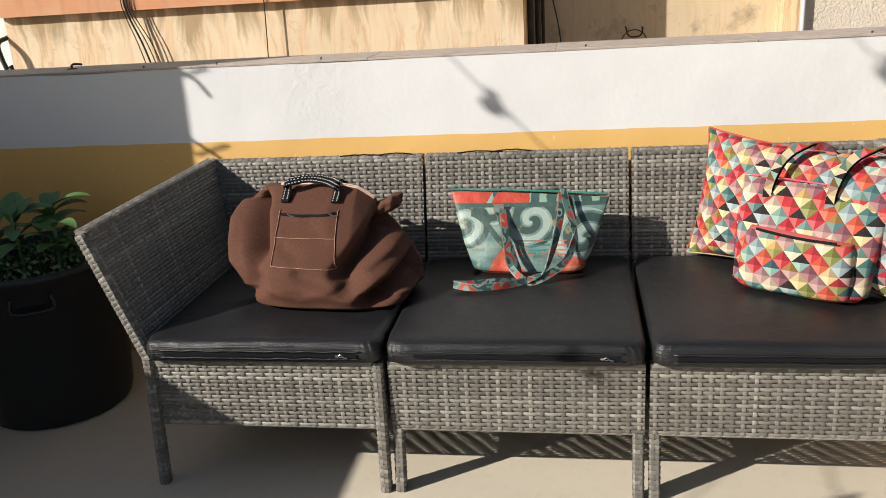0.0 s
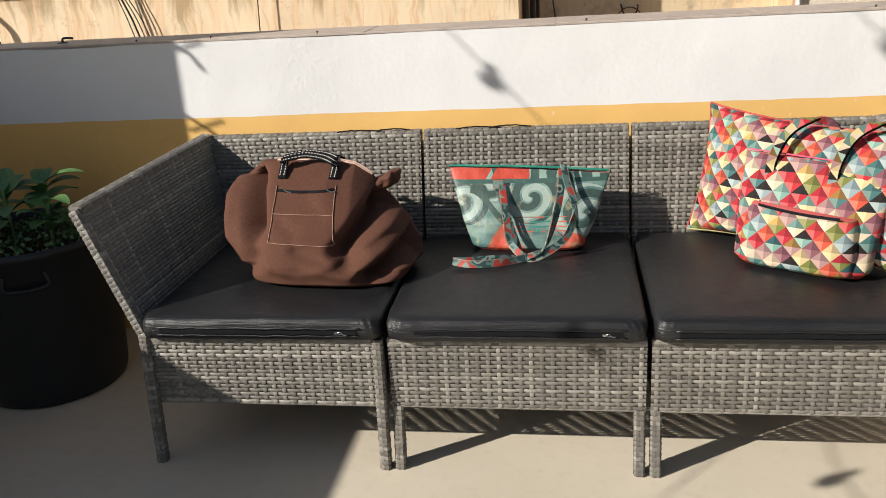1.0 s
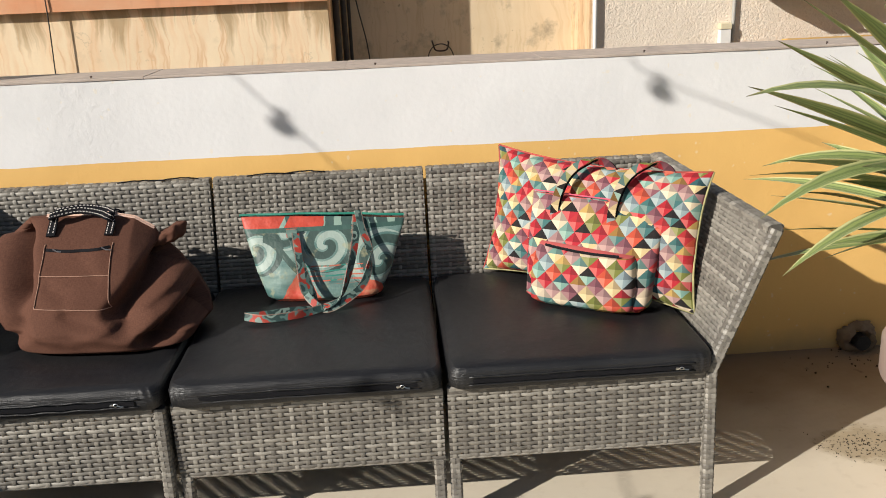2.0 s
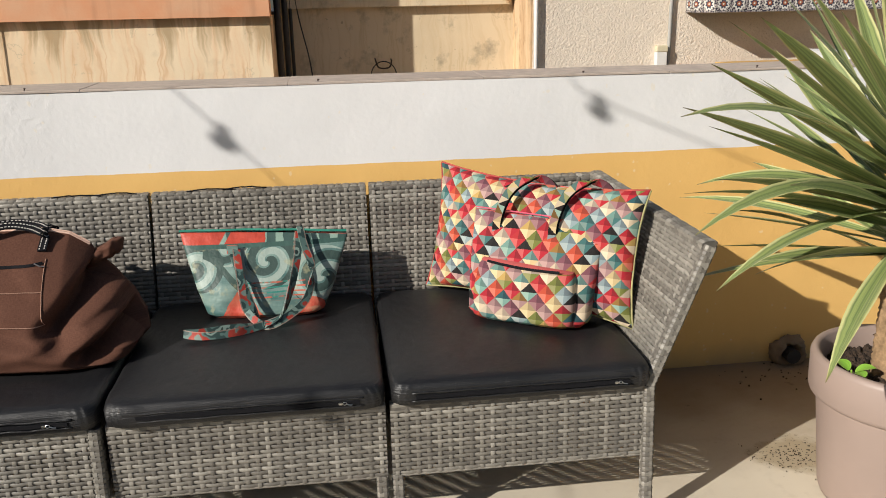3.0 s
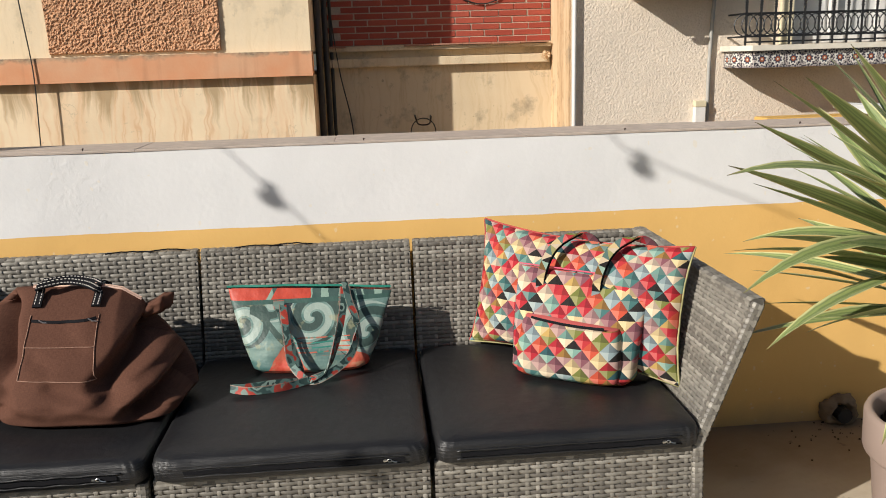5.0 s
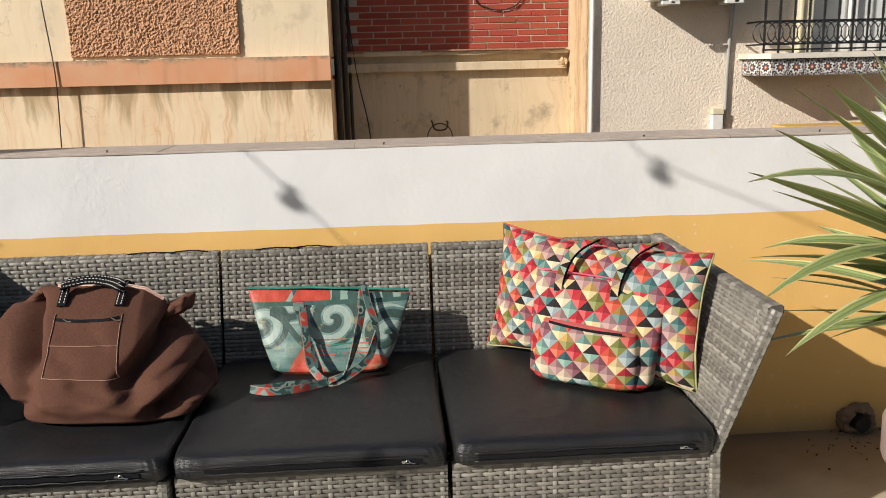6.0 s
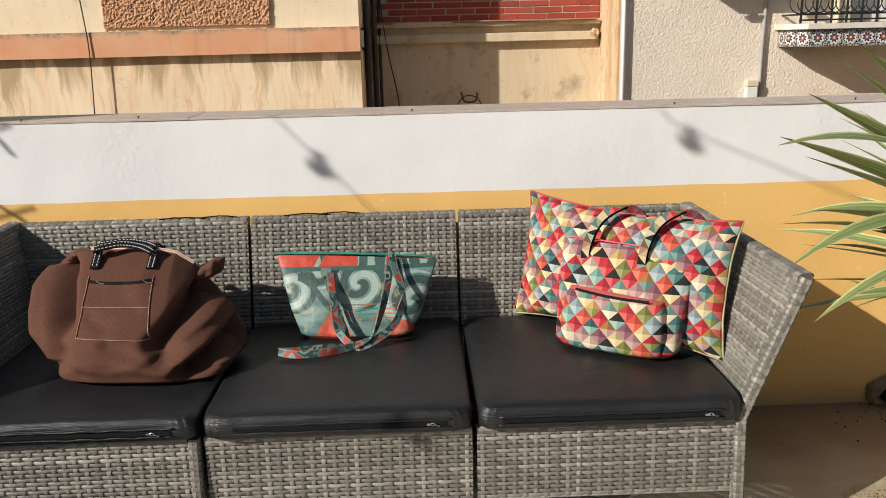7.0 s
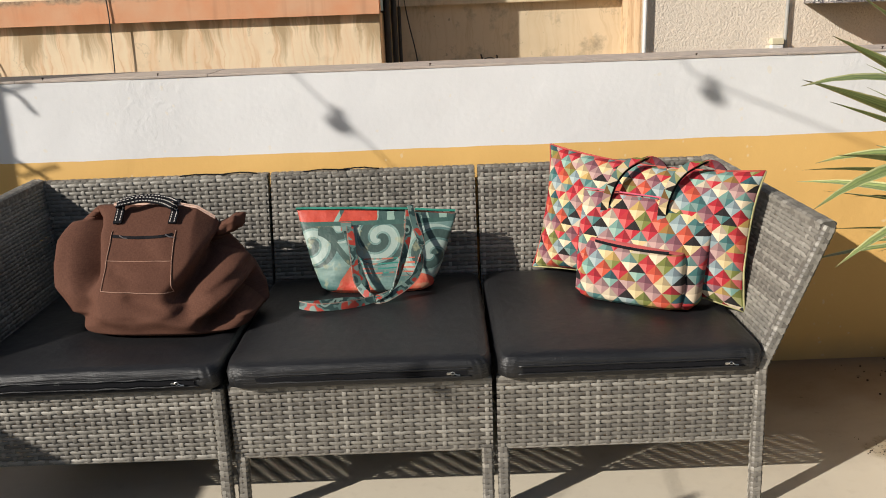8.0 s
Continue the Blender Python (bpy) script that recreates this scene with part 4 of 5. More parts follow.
        if s < 0:
            weave(*q, pitch=0.0235, row=0.0108, amp=0.0009, apart=("armrest", th), cover=0.94, stake=0.0050)
            part("armrest_outside", weave(out[1], out[0], out[3], out[2], amp=0.0008), M_RATTAN, th, smooth=True)
        else:
            weave(q[1], q[0], q[3], q[2], pitch=0.0235, row=0.0108, amp=0.0009, apart=("armrest", th), cover=0.94, stake=0.0050)
            part("armrest_outside", weave(*out, amp=0.0008), M_RATTAN, th, smooth=True)
        part("armrest_post", wrapped(shift(low_f, -0.012), shift(tip, -0.010), 0.030, 0.032, (1, 0, 0)), M_RATTAN, th)
        part("armrest_rail", wrapped(shift(tip, -0.010), shift(rear, -0.009), 0.042, 0.026, (1, 0, 0), 0.0237), M_RATTAN, th)
    return th


sofa_module(-0.975, -0.3275, "grey wicker corner sofa module with a flared armrest", -1)
sofa_module(-0.3165, 0.3165, "grey wicker middle sofa module without armrests")
sofa_module(0.3275, 0.975, "grey wicker end sofa module with a flared armrest", 1)


def loose_strand(x0, x1, h):
    """A dark broken strand that stands off the top rail."""
    pts = [(x0 + (x1 - x0) * k / 12, YT - 0.012 + 0.006 * noise.noise((k * 0.7, x0 * 9, 0)), ZT + 0.0015 + h * math.sin(math.pi * k / 12) + 0.003 * abs(noise.noise((k * 1.9, x0 * 5, 2)))) for k in range(13)]
    solid("loose_strand", tube(pts, 0.0022, 5), M_STRAP, "dark broken strand lying loose on the sofa back", "strand", group="loose strands on the sofa back")


loose_strand(-0.215, -0.07, 0.004)
loose_strand(-0.11, 0.02, 0.006)
loose_strand(-0.60, -0.46, 0.003)
loose_strand(-0.47, -0.36, 0.005)


def cushion(x0, x1, zip_x, label):
    th = thing("seat_cushion", ((x0 + x1) / 2, 0.3, ZB + 0.006), label, "cushion", "seat cushions of the sofa")
    z0, z1, y0, y1 = ZB + 0.002, 0.424, -0.022, 0.645
    bm = bmesh.new()
    nx, ny = 48, 48
    # closed pillow-box: top sheet, bottom sheet, rounded rim
    layers = []
    prof = [(0.010, 0.0), (0.001, 0.007), (0.0, 0.022), (0.0005, 0.042), (0.005, 0.053), (0.014, 0.0585), (0.04, 0.0605)]
    cx, cy = (x0 + x1) / 2, (y0 + y1) / 2
    hx, hy = (x1 - x0) / 2, (y1 - y0) / 2

    def ring(inset, z):
        pts = []
        for k in range(360):
            a = 2 * math.pi * k / 360
            c, s = math.cos(a), math.sin(a)
            e = 0.10
            px = cx + (hx - inset) * math.copysign(abs(c) ** e, c)
            py = cy + (hy - inset) * math.copysign(abs(s) ** e, s)
            wz = 0.0022 * noise.noise((px * 14, py * 14, z * 30)) + 0.0025 * noise.noise((px * 4, py * 4, 2.0))
            pin = 0.004 * noise.noise((px * 22, py * 22, 9.0)) * (1 if inset < 0.012 else 0)
            # the cover is gathered at its front corners
            gather = max(0.0, abs(px - cx) / hx - 0.80) * 5 if inset < 0.012 else 0.0
            pin += 0.0020 * gather * math.sin(px * 330 + z * 60 + 4 * noise.noise((px * 9, z * 20, 3.0)))
            pts.append((px + pin * 0.5, py + pin, z + wz * (1 if z > z0 + 0.01 else 0.2)))
        return pts

    rings = [ring(i, z0 + z) for i, z in prof]
    for k in range(1, 10):
        i = 0.05 + (min(hx, hy) - 0.055) * k / 9
        rings.append(ring(i, z0 + 0.0605 + 0.003 * math.sin(math.pi / 2 * k / 9)))
    vs = [[bm.verts.new(p) for p in r] for r in rings]
    for a, b in zip(vs, vs[1:]):
        for k in range(360):
            bm.faces.new((a[k], a[(k + 1) % 360], b[(k + 1) % 360], b[k]))
    bm.faces.new(vs[0][::-1])
    bm.faces.new(vs[-1])
    part("cover", bm, M_LEATHER, th, smooth=True)
    zz = z0 + 0.026
    for dz, r in ((0.010, 0.0024), (-0.010, 0.0024)):
        pts = [(x0 + 0.05 + (x1 - x0 - 0.10) * k / 40, y0 - 0.0005 + 0.0015 * noise.noise((k * 0.5, dz * 90, x0)), zz + dz + 0.0022 * noise.noise((k * 0.35, 4.0, x0))) for k in range(41)]
        part("piping", tube(pts, r, 6), M_LEATHER, th, smooth=True)
    pts = [(x0 + 0.06 + (x1 - x0 - 0.12) * k / 40, y0 - 0.001, zz + 0.0022 * noise.noise((k * 0.35, 4.0, x0))) for k in range(41)]
    part("zip", ribbon(pts, 0.009, (0, 0, 1), 0.003), M_STRAP, th)
    pull = box(zip_x - 0.005, zip_x + 0.004, y0 - 0.007, y0 - 0.002, zz - 0.003, zz + 0.003)
    bmesh.ops.bevel(pull, geom=list(pull.edges), offset=0.0014, segments=2, affect="EDGES")
    tube([(zip_x + 0.009 + 0.0045 * math.cos(a), y0 - 0.006, zz + 0.0005 + 0.0035 * math.sin(a)) for a in (2 * math.pi * k / 10 for k in range(11))], 0.0011, 5, pull)
    tube([(zip_x + 0.013, y0 - 0.007, zz), (zip_x + 0.020, y0 - 0.007, zz - 0.003), (zip_x + 0.026, y0 - 0.006, zz - 0.004)], 0.0016, 5, pull)
    part("zip_pull", pull, M_ZIP, th, "silver zip pull")
    return th


cushion(-0.958, -0.326, -0.435, "black leatherette seat cushion with a front zip")
cushion(-0.318, 0.318, 0.214, "black leatherette seat cushion with a front zip")
cushion(0.328, 0.962, 0.868, "black leatherette seat cushion with a front zip")
ZS = 0.4285   # top of the cushions


# ---- things: bags and pillow ----
def sup(c, e):
    return math.copysign(abs(c) ** e, c)


def bag_body(levels, top, turn, base, expo=0.55, seg=96, wrinkle=0.006, fold=None, sub=5, lean=0.0):
    """A soft bag lofted from level rings (t, centre x, centre y, half width, half depth); top(x): its height over the base there.
    Local x runs along its face, y away from it; lean: how far it leans sideways as it leans back. Returns the bmesh in world coordinates; uv in metres."""
    bm = bmesh.new()
    uv = bm.loops.layers.uv.verify()
    rows = []
    fine = []
    for a, b in zip(levels, levels[1:]):
        for k in range(sub):
            f = k / sub
            fine.append([p + (q - p) * f for p, q in zip(a, b)])
    fine.append(list(levels[-1]))
    rot = Matrix.Rotation(turn, 3, "Z")
    for t, cx, cy, hw, hd in fine:
        row = []
        for k in range(seg):
            a = 2 * math.pi * k / seg - math.pi / 2
            x = cx + hw * sup(math.cos(a), expo)
            y = cy + hd * sup(math.sin(a), expo)
            z = t * top(x)
            p = Vector((x, y, z))
            soft = min(1.0, 6 * t) * (1 if t < 0.985 else 0.4)
            n1 = noise.noise((x * 9 + 3, y * 9, z * 9)) + 0.55 * noise.noise((x * 21, y * 21 + 5, z * 21))
            out = Vector((math.cos(a) * 0.6, math.sin(a), 0.1))
            p += out * wrinkle * n1 * soft
            if fold:
                p += out * fold(x, z, math.sin(a)) * soft
            p.x -= lean * cy
            row.append((bm.verts.new(Vector(base) + rot @ p), (x if math.sin(a) <= 0 else 2 * cx + 2 * hw - x, z)))
        rows.append(row)
    for a, b in zip(rows, rows[1:]):
        for k in range(seg):
            q = (a[k], a[(k + 1) % seg], b[(k + 1) % seg], b[k])
            f = bm.faces.new([w[0] for w in q])
            for loop, w in zip(f.loops, q):
                loop[uv].uv = w[1]
    bm.faces.new([w[0] for w in rows[0]][::-1])
    bm.faces.new([w[0] for w in rows[-1]])
    return bm


# brown travel bag
def brown_top(x):
    # ridge: high under the handles, falling to the right corner
    if x < -0.165:
        return 0.282 - 0.45 * (-0.165 - x)
    return 0.282 - 0.20 * max(0.0, x - 0.05) - 0.45 * max(0.0, x - 0.12)


def crease(x, z, a, x0, z0, x1, z1, w, d):
    """A soft ridge (d over 0) or hollow along a line on the front face."""
    if a > 0.1:
        return 0.0
    vx, vz = x1 - x0, z1 - z0
    t = max(0.0, min(1.0, ((x - x0) * vx + (z - z0) * vz) / (vx * vx + vz * vz)))
    q = math.hypot(x - x0 - t * vx, z - z0 - t * vz)
    return d * math.exp(-(q / w) ** 2)


def gather(x, z, a, x0, z0, x1, z1, hard, soft, d):
    """A fold along a line, steep on its left-hand side (hard) and easing off on the other (soft)."""
    if a > 0.1:
        return 0.0
    vx, vz = x1 - x0, z1 - z0
    ln = math.hypot(vx, vz)
    t = ((x - x0) * vx + (z - z0) * vz) / (ln * ln)
    q = ((x - x0) * vz - (z - z0) * vx) / ln
    end = max(0.0, -t, t - 1) * ln
    return d * math.exp(-(q / (hard if q > 0 else soft)) ** 2 - (end / 0.03) ** 2)


def brown_fold(x, z, a):
    # hollow that opens under the ridge's end, the tongue below it, and the dent by the seat
    s = gather(x, z, a, 0.205, 0.195, 0.095, 0.100, 0.018, 0.042, -0.100)
    s += gather(x, z, a, 0.225, 0.135, 0.075, 0.074, 0.020, 0.012, 0.026)
    s += gather(x, z, a, 0.285, 0.095, 0.165, 0.035, 0.014, 0.036, -0.090)
    # the flattened end panel and its upright edge
    s += gather(x, z, a, -0.188, 0.235, -0.175, 0.145, 0.022, 0.040, -0.095)
    s += gather(x, z, a, -0.246, 0.235, -0.250, 0.110, 0.03, 0.018, 0.045)
    s += crease(x, z, a, -0.17, 0.075, -0.255, 0.0, 0.032, -0.045)
    # small dents round the pocket
    s += crease(x, z, a, -0.03, 0.098, 0.06, 0.070, 0.012, -0.013)
    s += crease(x, z, a, -0.075, 0.150, -0.035, 0.135, 0.014, -0.007)
    s += crease(x, z, a, 0.0, 0.200, 0.04, 0.170, 0.016, -0.007)
    s += crease(x, z, a, 0.02, 0.050, 0.13, 0.030, 0.018, 0.012)
    s += crease(x, z, a, -0.10, 0.055, -0.02, 0.035, 0.016, 0.008)
    return s


BB = (-0.548, 0.305, ZS)
LEV = [(0.0, 0.032, 0.0, 0.192, 0.120), (0.05, 0.024, 0.0, 0.222, 0.145), (0.22, 0.016, 0.010, 0.260, 0.155), (0.42, 0.014, 0.045, 0.262, 0.145), (0.62, 0.004, 0.092, 0.254, 0.120), (0.80, -0.012, 0.135, 0.236, 0.084), (0.93, -0.026, 0.165, 0.207, 0.040), (1.0, 0.004, 0.174, 0.166, 0.010)]
bag = thing("travel_bag", BB, "large brown woven-cloth travel bag slumped on the seat cushion", "bag")
part("body", bag_body(LEV, brown_top, radians(-3), BB, 0.62, 260, 0.0055, brown_fold, 13, 0.33), M_BROWN, bag, smooth=True)


def on_brown(x, z, out=0.004):
    """A point on the front face of the brown bag."""
    t = min(0.999, z / brown_top(x))
    for a, b in zip(LEV, LEV[1:]):
        if a[0] <= t <= b[0]:
            f = (t - a[0]) / (b[0] - a[0])
            cx, cy, hw, hd = (a[i] + (b[i] - a[i]) * f for i in range(1, 5))
            break
    c = max(-0.999, min(0.999, (x - cx) / hw))
    ca = sup(c, 1 / 0.62)
    y = cy - hd * abs(math.sqrt(max(0, 1 - ca * ca))) ** 0.62
    p = Vector((x, y, z))
    n1 = noise.noise((x * 9 + 3, y * 9, z * 9)) + 0.55 * noise.noise((x * 21, y * 21 + 5, z * 21))
    sa = -math.sqrt(max(0, 1 - ca * ca))
    p += Vector((ca * 0.6, sa, 0.1)) * (0.0055 * n1 + brown_fold(x, z, -1)) * min(1.0, 6 * t)
    p += Vector((-0.33 * cy, -out, out * 0.5))
    return Vector(BB) + Matrix.Rotation(radians(-3), 3, "Z") @ p


PK = [(-0.106, 0.116), (0.077, 0.108), (0.079, 0.229), (-0.094, 0.233)]
for (xa, za), (xb, zb), nm in ((PK[0], PK[1], "stitching"), (PK[1], PK[2], "stitching"), (PK[3], PK[0], "stitching"), ((-0.100, 0.175), (0.077, 0.172), "stitching")):
    part(nm, tube([on_brown(xa + (xb - xa) * k / 24, za + (zb - za) * k / 24, 0.002) for k in range(25)], 0.0012, 5), M_SEAM, bag, "pale stitched pocket outline")
part("pocket_zip", ribbon([on_brown(-0.090 + 0.164 * k / 24, 0.223 - 0.004 * math.sin(math.pi * k / 24), 0.002) for k in range(25)], 0.008, (0, 0.5, 0.8), 0.003), M_STRAP, bag, "dark pocket zip")
for x in (-0.070, 0.056):
    p = on_brown(x, 0.223, 0.006)
    part("zip_pull", tube([p, p + Vector((0.012, -0.004, -0.006)), p + Vector((0.024, -0.004, -0.007))], 0.0018, 6), M_ZIP, bag)
# zip along the top ridge in peach tape
ridge = []
for k in range(31):
    x = -0.118 + 0.285 * k / 30
    ridge.append(Vector(BB) + Matrix.Rotation(radians(-3), 3, "Z") @ Vector((x - 0.056, 0.166, brown_top(x) + 0.001)))
part("top_zip_tape", ribbon(ridge, 0.005, (0, 0.75, 0.6), 0.002), M_PEACH, bag, "peach zip tape along the opening")
part("top_zip", tube([p + Vector((0, 0.004, 0.004)) for p in ridge], 0.002, 6), M_PEACH, bag)
# tucked corner at the right end
bm = bmesh.new()
bmesh.ops.create_icosphere(bm, subdivisions=4, radius=1.0)
for v in bm.verts:
    c = v.co.copy()
    k = 1 + 0.25 * noise.noise(c * 2.2)
    v.co = Vector((BB[0] + 0.142 + 0.052 * c.x * k, BB[1] + 0.185 + 0.045 * c.y * k, BB[2] + 0.208 + (0.018 + 0.014 * max(0.0, c.x)) * sup(c.z, 0.6) * k + 0.020 * c.x))
part("corner_fold", bm, M_BROWN, bag, smooth=True)
for front, dy in ((True, 0.0), (False, 0.075)):
    zt = 0.314 if front else 0.310
    a = on_brown(-0.084, 0.246, 0.006) + Vector((0, dy, 0))
    b = on_brown(-0.083, 0.270, 0.006) + Vector((0, dy, 0.012))
    c = on_brown(0.068, 0.265, 0.006) + Vector((0, dy, 0.006))
    d = on_brown(0.066, 0.243, 0.006) + Vector((0, dy, 0))
    up = Vector(BB)
    pts = smooth_path([a, b, up + Vector((-0.132, 0.125 + dy * 0.6, 0.296)), up + Vector((-0.072, 0.148 + dy * 0.6, zt - 0.012)), up + Vector((-0.016, 0.143 + dy * 0.6, zt - 0.020)), up + Vector((0.016, 0.125 + dy * 0.5, 0.284)), c, d], 7)
    if not front:
        pts = pts[5:-5]
    h = part("handle", ribbon(pts, 0.022, lambda t: (1, 0.25, 0.15) if t < 0.16 or t > 0.86 else (0.1, 0.8, 0.55), 0.004), M_STRAP, bag, "black webbing handle with white running stitch")
    st = bmesh.new()
    for k in range(1, len(pts) - 1, 1):
        p, q = pts[k], pts[k].lerp(pts[k + 1], 0.55)
        dd = (q - p).normalized()
        t = k / len(pts)
        ac = Vector((1, 0.25, 0.15)) if t < 0.16 or t > 0.86 else Vector((0.1, 0.8, 0.55))
        ac = (ac - dd * ac.dot(dd)).normalized()
        nr = dd.cross(ac)
        if nr.y > 0:
            nr = -nr
        for off in (-0.006, 0.006):
            ribbon([p + ac * off + nr * 0.0026, q + ac * off + nr * 0.0026], 0.0022, ac, 0.0012, st)
    part("running_stitch", st, M_THREAD, h, "white running stitch")

# small swirl-print tote
BT = (0.015, 0.508, ZS)
LT = [(0.0, 0.0, 0.0, 0.145, 0.048), (0.06, 0.0, 0.0, 0.165, 0.062), (0.35, 0.0, 0.018, 0.192, 0.058), (0.7, 0.0, 0.05, 0.216, 0.036), (0.93, 0.0, 0.075, 0.232, 0.014), (1.0, 0.0, 0.080, 0.236, 0.008)]
tote = thing("tote_bag", BT, "teal swirl-print tote bag with coral patches leaning on the backrest", "bag")
part("body", bag_body(LT, lambda x: 0.214 - 0.05 * x - 0.20 * x * x * 0.4, radians(-2), BT, 0.6, 110, 0.0035, lambda x, z, a: crease(x, z, a, -0.08, 0.02, -0.03, 0.10, 0.025, -0.010) + crease(x, z, a, 0.10, 0.03, 0.05, 0.12, 0.025, -0.008), 6), M_SWIRL, tote, smooth=True)
part("top_zip", ribbon([(BT[0] - 0.236 + 0.472 * k / 20, BT[1] + 0.082 + 0.0025 * math.sin(k), ZS + 0.219 - 0.05 * (-0.236 + 0.472 * k / 20) - 0.08 * (-0.236 + 0.472 * k / 20) ** 2) for k in range(21)], 0.006, (0, 0.6, 0.8), 0.005), M_TEALZIP, tote, "green zip along the top edge")
px, py, pz = BT
straps = [
    [(px - 0.085, py + 0.045, pz + 0.180), (px - 0.083, py + 0.025, pz + 0.165), (px - 0.06, py - 0.03, pz + 0.11), (px - 0.035, py - 0.075, pz + 0.05), (px - 0.02, py - 0.12, pz + 0.008), (px - 0.08, py - 0.15, pz + 0.014), (px - 0.16, py - 0.175, pz + 0.016), (px - 0.200, py - 0.185, pz + 0.020), (px - 0.15, py - 0.20, pz + 0.016), (px - 0.08, py - 0.185, pz + 0.014), (px - 0.02, py - 0.15, pz + 0.012), (px + 0.045, py - 0.125, pz + 0.03), (px + 0.075, py - 0.09, pz + 0.09), (px + 0.095, py - 0.02, pz + 0.16), (px + 0.10, py + 0.055, pz + 0.215)],
    [(px + 0.105, py + 0.05, pz + 0.232), (px + 0.115, py + 0.01, pz + 0.19), (px + 0.135, py - 0.045, pz + 0.13), (px + 0.115, py - 0.09, pz + 0.06), (px + 0.05, py - 0.13, pz + 0.02), (px + 0.0, py - 0.14, pz + 0.012), (px - 0.045, py - 0.11, pz + 0.05), (px - 0.06, py - 0.055, pz + 0.11), (px - 0.075, py + 0.03, pz + 0.18)],
]
for s in straps:
    part("strap", ribbon(smooth_path(s, 10), 0.021, lambda t: (0.5, 0.75, 0.4) if t < 0.24 or t > 0.74 else (0.05, 0.4, 1.0), 0.0035), M_SWIRLSTRAP, tote, "swirl-print strap lying loose in front", smooth=False)
for x in (-0.085, 0.10):
    part("strap_patch", ribbon([(px + x, py + 0.030 + 0.0 * k, pz + 0.168 + 0.012 * k) for k in range(3)], 0.030, (1, 0, 0), 0.006), M_SWIRL, tote)


# pillow and tote in triangle print
def pillow(bl, br, tr, tl, thick, nu=56, nv=40):
    bm = bmesh.new()
    uv = bm.loops.layers.uv.verify()
    bl, br, tr, tl = (Vector(p) for p in (bl, br, tr, tl))
    nrm = (br - bl).cross(tl - bl).normalized()
    w, h = (br - bl).length, (tl - bl).length
    for side in (1, -1):
        grid = []
        for j in range(nv + 1):
            row = []
            for i in range(nu + 1):
                u, v = i / nu, j / nv
                eu, ev = 1 - abs(2 * u - 1) ** 2.6, 1 - abs(2 * v - 1) ** 2.6
                t = thick * math.sqrt(max(0.0, eu * ev)) + 0.003
                pu = 0.5 + (u - 0.5) * (1 - 0.06 * (1 - abs(2 * v - 1) ** 3) * abs(2 * u - 1) ** 4)
                pv = 0.5 + (v - 0.5) * (1 - 0.13 * (1 - abs(2 * u - 1) ** 2.5) * abs(2 * v - 1) ** 4)
                p = bl.lerp(br, pu).lerp(tl.lerp(tr, pu), pv)
                k = noise.noise((u * 7, v * 5, 1.5 * side)) + 0.5 * noise.noise((u * 16, v * 12, 4.0))
                row.append((bm.verts.new(p + nrm * side * t * (1 + 0.10 * k) + nrm * 0.006 * noise.noise((u * 9, v * 9, 2.0))), (u * w + 0.01, v * h + 0.013)))
            grid.append(row)
        for a, b in zip(grid, grid[1:]):
            for i in range(nu):
                q = [a[i], a[i + 1], b[i + 1], b[i]]
                if side < 0:
                    q = q[::-1]
                f = bm.faces.new([x[0] for x in q])
                for loop, x in zip(f.loops, q):
                    loop[uv].uv = x[1]
    return bm


PC = [(0.487, 0.640, 0.433), (0.984, 0.195, 0.431), (1.052, 0.293, 0.778), (0.548, 0.690, 0.802)]
pl = thing("pillow", (0.76, 0.45, ZS), "large triangle-print pillow propped across the sofa corner", "pillow")
part("cover", pillow(*PC, 0.062), M_TRI, pl, smooth=True)
edge = []
for a, b in zip(PC, PC[1:] + PC[:1]):
    edge += [Vector(a).lerp(Vector(b), k / 12) for k in range(12)]
c = sum(edge, Vector()) / len(edge)
for i in range(4):
    seg = edge[i * 12:(i + 1) * 12] + [edge[(i + 1) * 12 % 48]]
    mid = seg[6]
    seg = [p + (c - p) * (0.13 if i % 2 == 0 else 0.06) * (1 - abs(k / 6 - 1) ** 2.5) for k, p in enumerate(seg)]
    seg = [p + Vector((0.002, 0.002, 0.0025)) * noise.noise((k * 0.9, i * 5.0, 1.0)) for k, p in enumerate(seg)]
    part("piping", tube(seg, 0.0030, 6), M_OLIVE if i < 2 else M_CORAL, pl, "yellow-green sewn edge" if i < 2 else "coral sewn edge", smooth=True)

BP = (0.735, 0.325, ZS)
TURN_P = radians(-31)
LP = [(0.0, 0.0, 0.0, 0.150, 0.040), (0.07, 0.0, 0.0, 0.170, 0.056), (0.4, 0.0, 0.022, 0.176, 0.050), (0.75, 0.0, 0.058, 0.182, 0.030), (0.95, 0.0, 0.082, 0.186, 0.012), (1.0, 0.0, 0.086, 0.187, 0.007)]
pt = thing("tote_bag", BP, "triangle-print tote bag with dark handles before the pillow", "bag")
rotp = Matrix.Rotation(TURN_P, 3, "Z")


def at_p(x, y, z):
    return Vector(BP) + rotp @ Vector((x, y, z))


part("body", bag_body(LP, lambda x: 0.265 - 0.05 * x, TURN_P, BP, 0.5, 110, 0.004, lambda x, z, a: crease(x, z, a, -0.10, 0.02, -0.12, 0.15, 0.02, 0.006), 6), M_TRI, pt, smooth=True)
